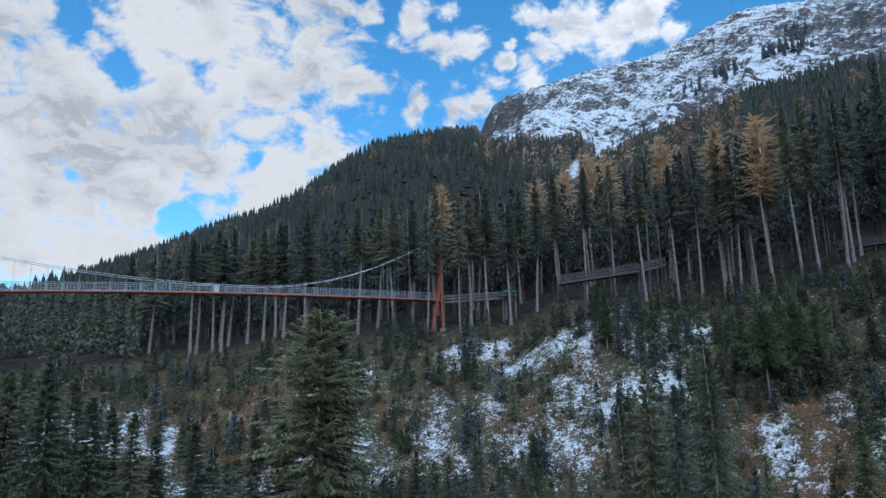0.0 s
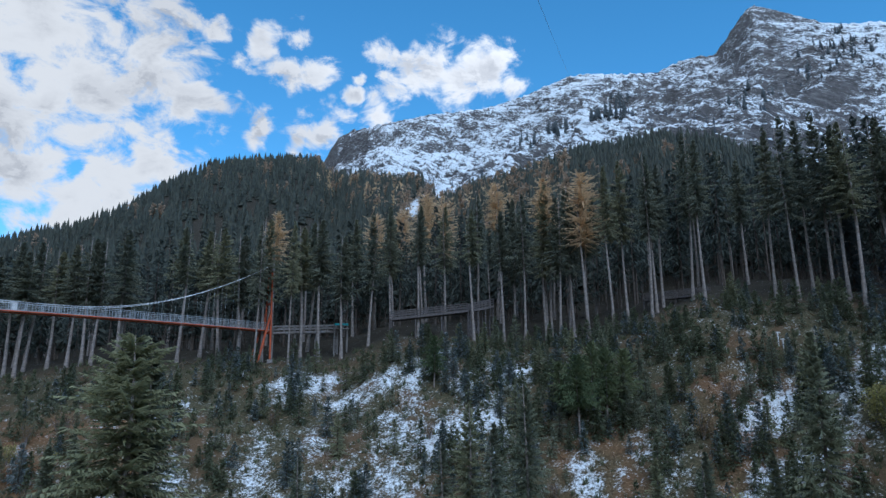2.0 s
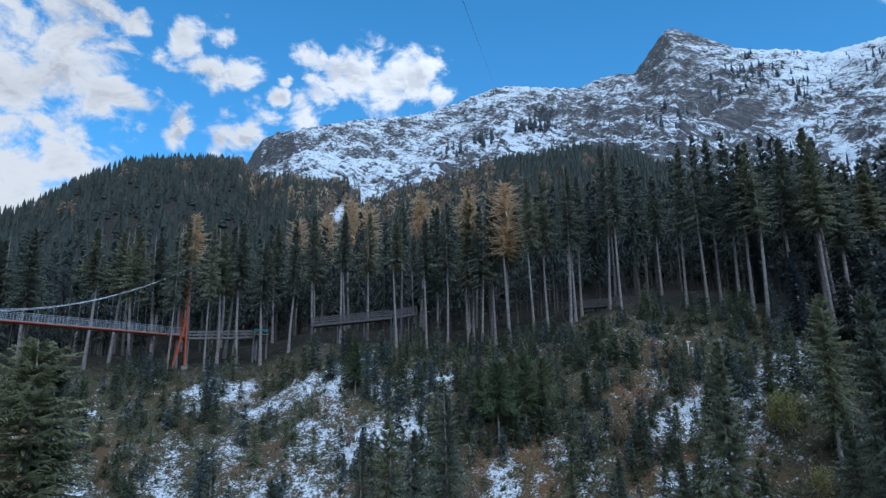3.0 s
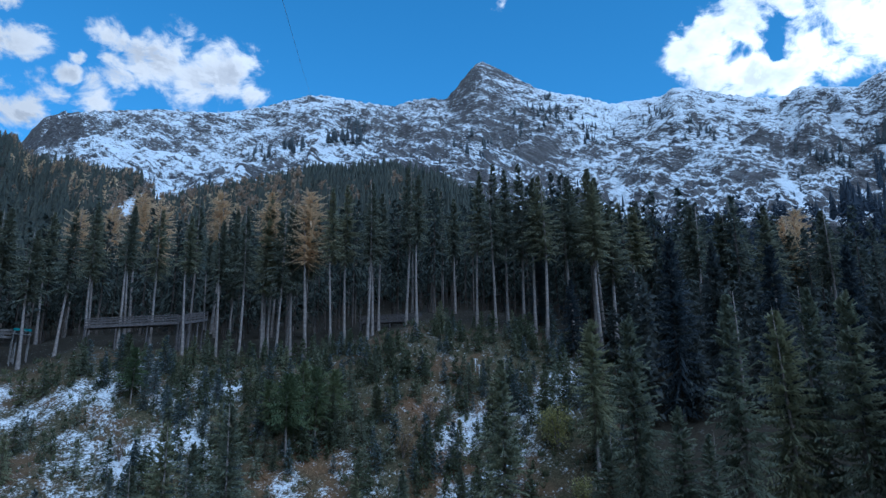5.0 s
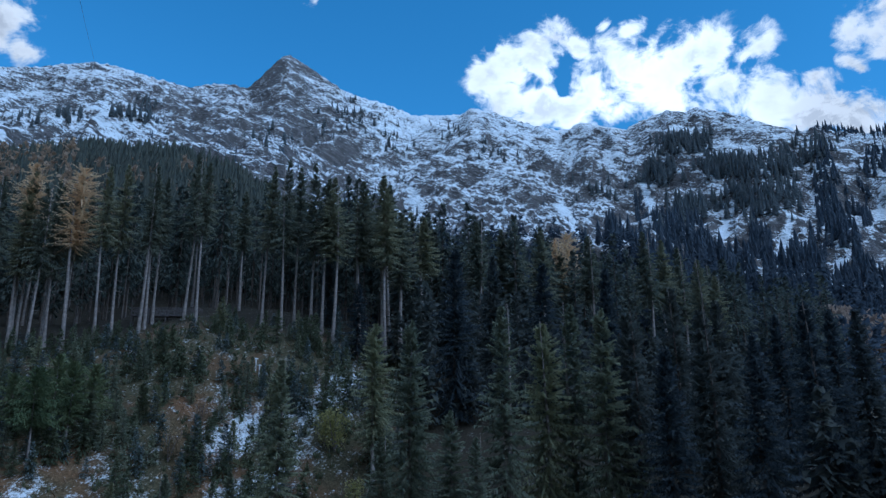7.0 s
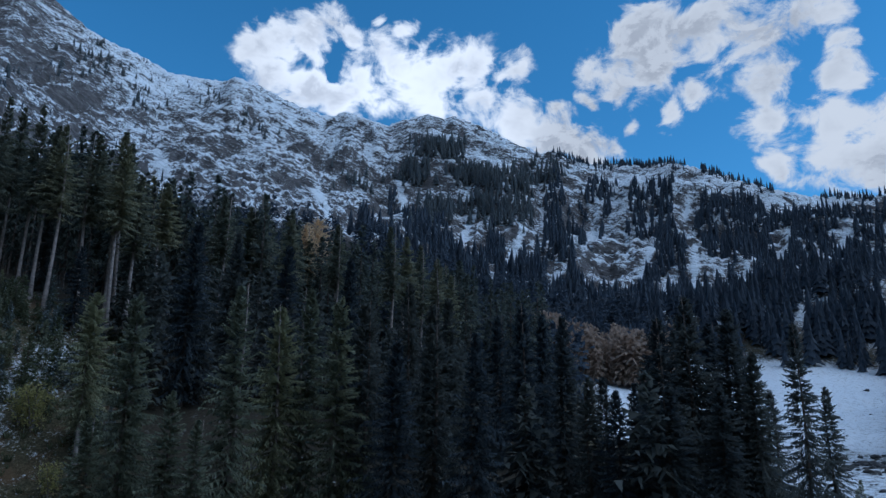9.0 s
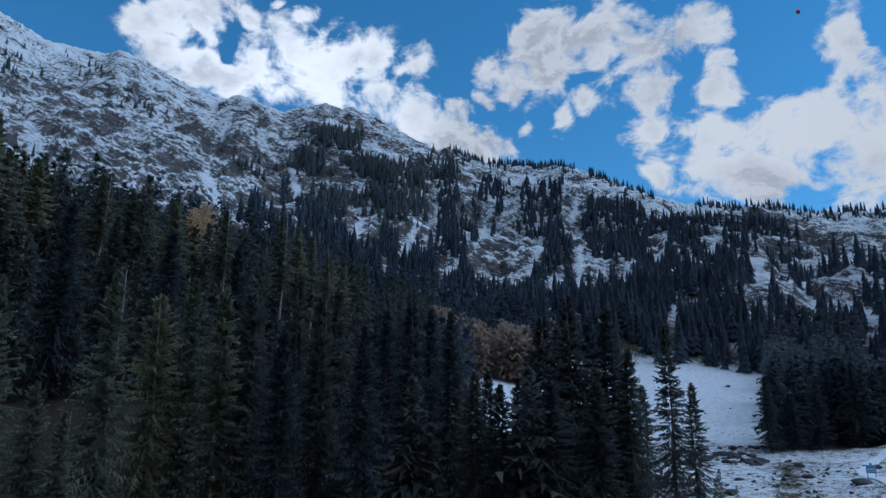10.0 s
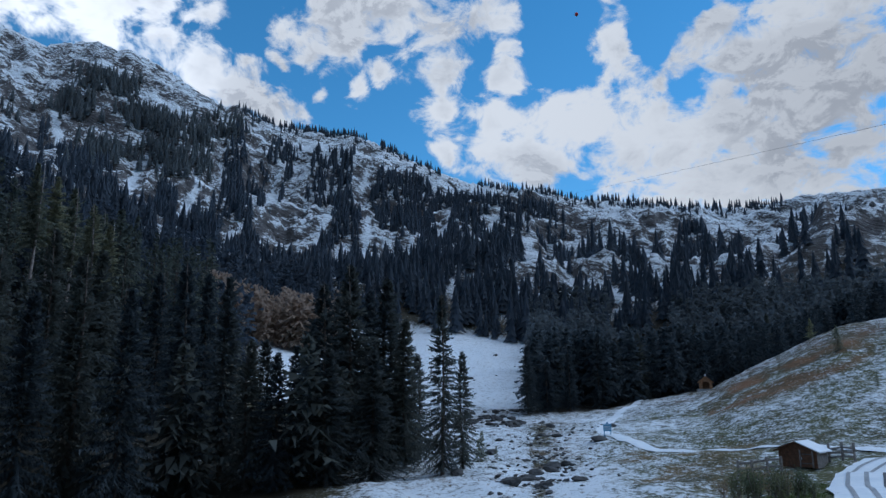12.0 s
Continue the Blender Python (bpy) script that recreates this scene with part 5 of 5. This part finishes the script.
def chapel():
    az, r = 120.0, 152.0
    p = spot(az, r)
    root = thing("wayside_chapel", p, "tiny wooden chapel with a steep gable on the slope", "chapel", turn=-az)
    part("base", Shape().box((0, 0, 0.2), (3.4, 2.6, 0.7)), PALE_STONE, root, "grey stone base")
    for sg in (-1, 1):
        part("wall", Shape().box((sg * 1.15, 0, 1.2), (0.15, 2.2, 1.5)), CHAPEL_WOOD, root)
        part("roof_slope", Shape().beam((sg * 0.75, -1.4, 2.35), (sg * 0.75, 1.4, 2.35), 2.0, 0.1, (sg * 0.62, 0, 0.78)), CHAPEL_WOOD, root)
        part("front_post", Shape().box((sg * 0.85, -1.12, 1.2), (0.5, 0.12, 1.5)), CHAPEL_WOOD, root)
    part("back_wall", Shape().box((0, 1.1, 1.3), (2.3, 0.12, 1.7)), CHAPEL_WOOD, root)
    part("gable", Shape().face((-1.25, -1.18, 1.95), (1.25, -1.18, 1.95), (0, -1.18, 2.95)), CHAPEL_WOOD, root)
    part("cap", Shape().box((0, -1.1, 3.15), (0.3, 0.3, 0.42)), WHITE, root, "small white finial on the ridge")


def notice_board():
    az, r = 112.8, 92.0
    p = spot(az, r)
    root = thing("notice_board", p, "blue notice board on two legs beside the path", "sign", turn=-az)
    for x in (-0.38, 0.38):
        part("leg", Shape().box((x, 0, 0.55), (0.09, 0.09, 1.3)), BLUE, root)
    panel = part("panel", Shape().box((0, 0, 0.98), (0.95, 0.07, 0.75)), BLUE, root)
    part("roof", Shape().beam((-0.55, 0, 1.42), (0.55, 0, 1.42), 0.3, 0.08), BLUE, root)
    part("finial", Shape().box((0, 0, 1.56), (0.2, 0.06, 0.22)), BLUE, root)
    for k in range(3):
        part("text_bar", Shape().box((0, -0.045, 0.82 + 0.15 * k), (0.7, 0.01, 0.06)), WHITE, panel, "pale bar of unreadable writing")


def strip(name, places, width, mat, label, lift=0.05, kind="structure", category="path", full=0.0, shift=0.0):
    """A way laid on the ground along places given as heading and distance."""
    pts = np.array([(r * math.sin(radians(a)), r * math.cos(radians(a))) for a, r in places])
    t = np.linspace(0, len(pts) - 1, (len(pts) - 1) * 12 + 1)
    x, y = np.interp(t, np.arange(len(pts)), pts[:, 0]), np.interp(t, np.arange(len(pts)), pts[:, 1])
    k = np.array([1, 2, 3, 4, 3, 2, 1]) / 16.0
    sm = lambda v: np.convolve(np.pad(v, 3, mode="edge"), k, "valid")
    x, y = sm(x), sm(y)
    dx, dy = np.gradient(x), np.gradient(y)
    l = np.hypot(dx, dy)
    nx, ny = -dy / l, dx / l
    across = np.linspace(-0.5, 0.5, 7)
    ragged = 1 + 0.3 * (fbm(x / 3, y / 3, 3, 12) - 0.5)
    full = full or width
    side = across * full * ragged[:, None]
    bed = ground_height((x[:, None] + nx[:, None] * side).ravel(), (y[:, None] + ny[:, None] * side).ravel()).reshape(side.shape).mean(axis=1, keepdims=True)
    lane = shift + across * width * ragged[:, None]
    X = x[:, None] + nx[:, None] * lane
    Y = y[:, None] + ny[:, None] * lane
    # level the way across
    Z = 0.5 * (ground_height(X.ravel(), Y.ravel()).reshape(X.shape) - 0.12 * (np.abs(across) > 0.45) * (shift == 0)) + 0.5 * bed + 0.04 + lift
    n, c = X.shape
    i = np.arange(n * c).reshape(n, c)
    q = np.stack([i[:-1, :-1], i[1:, :-1], i[1:, 1:], i[:-1, 1:]], -1).reshape(-1, 4)
    return tagged(new(name, mesh_of(name, np.stack([X, Y, Z], -1).reshape(-1, 3), q, mat, True)), label, category, kind=kind)


def boulder_mesh(seed):
    bm = bmesh.new()
    bmesh.ops.create_icosphere(bm, subdivisions=2, radius=0.5)
    o = Vector((seed * 3.1, seed * 1.7, 0))
    for v in bm.verts:
        v.co *= 1 + 0.55 * noise.noise(v.co * 2.2 + o) + 0.2 * noise.noise(v.co * 6 + o)
        v.co.z *= 0.65
    me = bpy.data.meshes.new("boulder")
    bm.to_mesh(me)
    bm.free()
    me.materials.append(STONE)
    return me


def boulders():
    kinds = [boulder_mesh(k) for k in range(5)]
    for k in range(360):
        if k >= 280:
            az, r = rnd.uniform(100.5, 106.5), rnd.uniform(118, 146) if k < 345 else rnd.uniform(190, 300)
        elif rnd.random() < 0.72:
            t = rnd.random()
            az, r = 107.9 + 1.4 * (t - 0.5) * abs(t - 0.5) * 4 + rnd.gauss(0, 1.5), 50 + 62 * t + rnd.gauss(0, 3)
        else:
            az, r = rnd.uniform(99, 114), rnd.uniform(60, 125)
        p = spot(az, r)
        ob = new("boulder", rnd.choice(kinds))
        s = rnd.uniform(0.5, 1.5) if k >= 280 else rnd.uniform(0.15, 0.45) if rnd.random() < 0.93 else rnd.uniform(0.8, 1.4)
        ob.matrix_basis = Matrix.Translation(p + Vector((0, 0, 0.1 * s))) @ pose(0, 0, 0, rnd.uniform(-20, 20), rnd.uniform(-20, 20), rnd.uniform(0, 360)) @ Matrix.Diagonal((s * 1.5, s, s, 1))
        tagged(ob, "dark grey boulder lying in the snowy stream bed", "boulder", "boulders of the stream bed")


def shrub_kind(seed, mat, label, H=3.0, leaves=900, stems=6):
    """A shrub prototype: curved stems, each a part, under a loose crown of leaves."""
    rng = np.random.default_rng(seed)
    stem_meshes, V = [], []
    for k in range(stems):
        a, out = rng.uniform(0, 6.28), rng.uniform(0.15, 0.5) * H
        pts = [Vector((0, 0, -0.2))] + [Vector((math.cos(a) * out * t ** 1.3, math.sin(a) * out * t ** 1.3, H * rng.uniform(0.85, 1.0) * t)) for t in (0.35, 0.7, 0.95)]
        st = Shape().tube(pts, 0.012 * H, 5)
        stem_meshes.append(mesh_of("stem", st.v, [list(f) for f in st.f], BARK, True))
        for j in range(leaves // stems):
            t = rng.uniform(0.25, 1.05)
            c = np.array([math.cos(a) * out * t ** 1.3, math.sin(a) * out * t ** 1.3, H * 0.93 * t]) + rng.normal(0, 0.12 * H, 3)
            d, e = rng.normal(0, 1, 3), rng.normal(0, 1, 3)
            d, e = d / np.linalg.norm(d) * 0.1, e / np.linalg.norm(e) * 0.1
            V += [c - d, c + d, c + e * 1.6]
    return dict(label=label, stems=stem_meshes, leaves=soup("leaves", np.array(V), mat))


def shrubs():
    yellow = shrub_kind(1, LEAF_YELLOW, "rounded shrub with yellow autumn leaves on the slope")
    brown = shrub_kind(2, LEAF_BROWN, "half-bare brown autumn shrub on the slope", leaves=600, stems=8)
    green = shrub_kind(3, NEEDLE_YOUNG, "low green shrub on the grassy bank")
    for kind, az, r, s in ((yellow, 45.0, 85, 1.5), (yellow, 44.2, 86, 1.2), (yellow, 46.6, 78, 1.0), (yellow, 34.7, 78, 0.8), (yellow, -12.0, 112, 0.9), (yellow, 20.5, 72, 0.8), (yellow, -17, 100, 0.7), (yellow, -14.4, 98, 0.7),
                           (brown, -18.5, 104, 1.0), (brown, -20.5, 106, 1.1), (brown, -16, 104, 0.9), (brown, -22, 98, 1.0), (brown, -12.7, 90, 0.8), (brown, 33, 86, 1.1), (brown, 43.9, 72, 1.5), (brown, 35, 90, 1.0), (brown, 9, 84, 0.7), (brown, 12.5, 94, 0.8), (brown, 0.5, 101, 0.8), (brown, 22, 82, 0.8),
                           (green, 124.2, 43, 0.5), (brown, 125, 44, 0.45), (green, 126, 45, 0.4), (green, 122.4, 46, 0.5), (green, 123.2, 45, 0.45), (green, 121.5, 47, 0.35), (brown, 123.8, 47, 0.45), (brown, -10.5, 100, 1.0), (brown, -9, 106, 0.9), (brown, -14, 104, 1.1), (brown, -17.5, 96, 1.0), (brown, -19.5, 98, 1.2), (brown, -24, 104, 1.1), (brown, -21.5, 92, 0.9), (brown, -15.5, 92, 0.8), (yellow, -19, 107, 0.8), (yellow, -10.8, 108, 0.8), (brown, -11.8, 95, 0.9), (brown, -26, 108, 1.2), (brown, -7, 104, 0.8), (green, 121.9, 44, 0.5), (green, 122.9, 42.5, 0.5), (green, 124.6, 42, 0.4), (green, 125.6, 42.5, 0.45), (green, 126.6, 43, 0.3), (brown, 120.8, 45, 0.35)):
        root = thing("shrub", spot(az, r), kind["label"], "shrub", "shrubs", rnd.uniform(0, 360))
        root.scale = (s, s, s)
        for me in kind["stems"]:
            new("stem", me).parent = root
        new("leaves", kind["leaves"]).parent = root


def brush():
    """Dead sticks and tufts that break up the thin snow on the slope."""
    x, y, az, r = scatter(5200, -38, 50, lambda a: STREAM_R(a), lambda a: EDGE_R(a), lambda az, r, x, y: r > 0)
    z = ground_height(x, y)
    n = len(x)
    a, l, up = grow.uniform(0, 6.28, n), grow.uniform(0.4, 1.5, n), grow.uniform(0.05, 0.9, n)
    p = np.stack([x, y, z - 0.05], -1)
    tip = p + np.stack([np.cos(a) * l, np.sin(a) * l, up], -1)
    w = np.stack([-np.sin(a) * 0.07, np.cos(a) * 0.07, 0.05 + 0 * a], -1)
    V = np.stack([p - w, p + w, tip], 1).reshape(-1, 3)
    tagged(new("dead_brush", soup("dead_brush", V, LEAF_BROWN)), "dead brown sticks and stalks on the open slope", "brush", kind="stuff")
    tuft = []
    rng = np.random.default_rng(3)
    for k in range(14):
        a, o = rng.uniform(0, 6.28), rng.uniform(0.2, 0.6)
        tuft += [(0.1 * math.cos(a + 1), 0.1 * math.sin(a + 1), 0), (0.1 * math.cos(a - 1), 0.1 * math.sin(a - 1), 0), (o * math.cos(a), o * math.sin(a), rng.uniform(0.5, 1.0))]
    x, y, az, r = scatter(2600, -38, 52, lambda a: STREAM_R(a) - 5, lambda a: EDGE_R(a) + 3, lambda az, r, x, y: slope_cover(x, y) < grow.uniform(0.2, 0.7, len(x)))
    woods("undergrowth", "low green and brown undergrowth between the young trees", x, y, grow.uniform(0.5, 1.3, len(x)), NEEDLE_YOUNG, [np.array(tuft)])
    x, y, az, r = scatter(2200, 95, 136, lambda a: 0 * a + 42, lambda a: 0 * a + 120, lambda az, r, x, y: fbm(x / 8, y / 8, 3, 29) > 0.5)
    gx, gy, _, _ = scatter(1500, 123.2, 127.9, lambda a: 0 * a + 36, lambda a: 0 * a + 53, lambda az, r, x, y: fbm(x / 3, y / 3, 2, 19) > 0.4)
    woods("verge_grass", "short green grass on the verge beside the road", gx, gy, grow.uniform(0.18, 0.42, len(gx)), LEAF_GREEN, [np.array(tuft)])
    mx, my, _, _ = scatter(420, 93, 107, lambda a: 0 * a + 150, lambda a: 0 * a + 330, lambda az, r, x, y: fbm(x / 20, y / 20, 3, 39) > 0.5)
    x, y = np.concatenate([x, mx]), np.concatenate([y, my])
    woods("meadow_tufts", "dry grass tufts poking through thin snow", x, y, grow.uniform(0.12, 0.4, len(x)), LEAF_BROWN, [np.array(tuft)])


def wire(name, a, b, sag, r, label):
    pts = [Vector(a).lerp(Vector(b), t) - Vector((0, 0, sag * 4 * t * (1 - t))) for t in [k / 24 for k in range(25)]]
    st = Shape().tube(pts, r, 5)
    ob = new(name, mesh_of(name, st.v, [list(f) for f in st.f], WIRE, True))
    return tagged(ob, label, "cable")


def overhead():
    wire("overhead_cable", air(24.6, 27.2, 1500), air(18.0, 41.5, 120), 4, 0.09, "thin dark ropeway cable rising from the mountain ridge")
    wire("overhead_cable", air(108, 15.6, 900), air(140, 18.5, 200), 1, 0.05, "thin dark cable crossing the cloudy sky")
    for dz in (0.0, 0.45):
        wire("power_line", air(-35, -4.7, 85) - Vector((0, 0, dz)), air(40, -6.2, 85) - Vector((0, 0, dz)), 0.5, 0.022, "thin dark power line above the stream")
    wire("power_line", air(70, 8.0, 58), air(90, 11.0, 75), 0.3, 0.012, "thin dark wire among the large spruces")
    # marker ball
    c = air(111.84, 29.45, 160)
    root = thing("marker_ball", c, "small red marker ball on a thin cable high in the sky", "marker ball")
    bm = bmesh.new()
    bmesh.ops.create_uvsphere(bm, u_segments=16, v_segments=10, radius=0.45)
    me = bpy.data.meshes.new("ball")
    bm.to_mesh(me)
    bm.free()
    me.materials.append(RED)
    ball = new("ball", me)
    ball.parent = root
    part("clamp", Shape().box((0, 0, -0.47), (0.16, 0.16, 0.14)), WIRE, root)


def stakes():
    for az, r in ((39.0, 96), (38.7, 97)):
        p = spot(az, r)
        root = thing("marker_stake", p, "pale wooden marker stake among the young trees", "stake")
        part("shaft", Shape().box((0, 0, 0.8), (0.1, 0.1, 1.8)), WHITE, root)
        part("crosspiece", Shape().box((0, 0, 1.6), (0.7, 0.07, 0.1)), WHITE, root)


def tree_tent():
    p = air(5.3, 7.75, 126)
    root = thing("canopy_platform", p, "small teal canopy over a timber landing between trunks", "platform")
    part("canopy", Shape().beam((-1.2, 0, 0.75), (1.2, 0, 0.75), 1.6, 0.12), TEAL, root)
    part("canopy_edge", Shape().beam((-1.2, -0.8, 0.55), (1.2, -0.8, 0.55), 0.05, 0.3), TEAL, root)
    part("landing", Shape().box((0, 0, -0.1), (2.6, 1.8, 0.14)), TIMBER, root)
    g = float(ground_height(p.x, p.y)[0]) - p.z
    for x in (-1.1, 1.1):
        for y in (-0.7, 0.7):
            part("post", Shape().beam((x, y, g - 0.4), (x, y, 0.75), 0.13, 0.13), TIMBER, root)


footbridge()
boardwalk("grey timber boardwalk on posts leading from the bridge", [(0.0, 7.3, 125), (5.0, 7.55, 127)], 1.4, (0.5, 1.0), 0.3, 6)
boardwalk("weathered timber treetop ramp on posts among the spruces", [(9.3, 8.55, 121), (15.6, 9.25, 117), (17.4, 9.6, 119)], 1.6, (0.35, 0.75, 1.1), 0.35, 6, TIMBER_DARK)
boardwalk("low timber boardwalk with rails under the spruces", [(29.5, 9.7, 118), (34.3, 9.95, 115)], 1.3, (0.5, 1.0), 0.25, 8, TIMBER_DARK)
tree_tent()
hut()
fence("weathered paddock fence beside the field shelter", [(121.9, 56), (122.8, 56.5), (123.8, 57), (124.7, 57.5)])
fence("wooden gate rails between the shelter and the track", [(127.7, 61), (128.5, 61), (129.2, 61)], (0.3, 0.6, 0.9), 1.3)
chapel()
notice_board()
strip("path", [(116, 165), (113.9, 135), (112.3, 110), (112.6, 96), (114.5, 86), (119.6, 76), (124.1, 71), (128, 69), (133, 66), (138, 62)], 1.9, SNOW, "snow-covered footpath winding up the valley")
ROAD = [(136, 30), (132, 40), (130.7, 49), (130.6, 57), (133, 63), (140, 67)]
strip("road", ROAD, 5.4, SNOW, "road covered with trodden snow and wheel tracks", 0.06, category="road")
for shift, w in ((1.8, 0.24), (0.8, 0.26), (-0.9, 1.7)):
    strip("wheel_track", ROAD, w, SLUSH if w < 1 else ASPHALT, "dark wet wheel track in the snow on the road", 0.085, category="road", full=5.4, shift=shift)
boulders()
shrubs()
brush()
overhead()
stakes()
for az, r, h in ((102.0, 74, 2.4), (103.3, 75, 3.0), (103.0, 77, 2.2), (128.9, 118, 3.6), (127.3, 140, 3.4), (131, 100, 1.6), (104.4, 78, 1.4)):
    plant(YOUNG[3], az, r, h / 5.0, rnd.uniform(0, 360), group="young spruces in the valley", label="small dark spruce standing alone in thin snow")
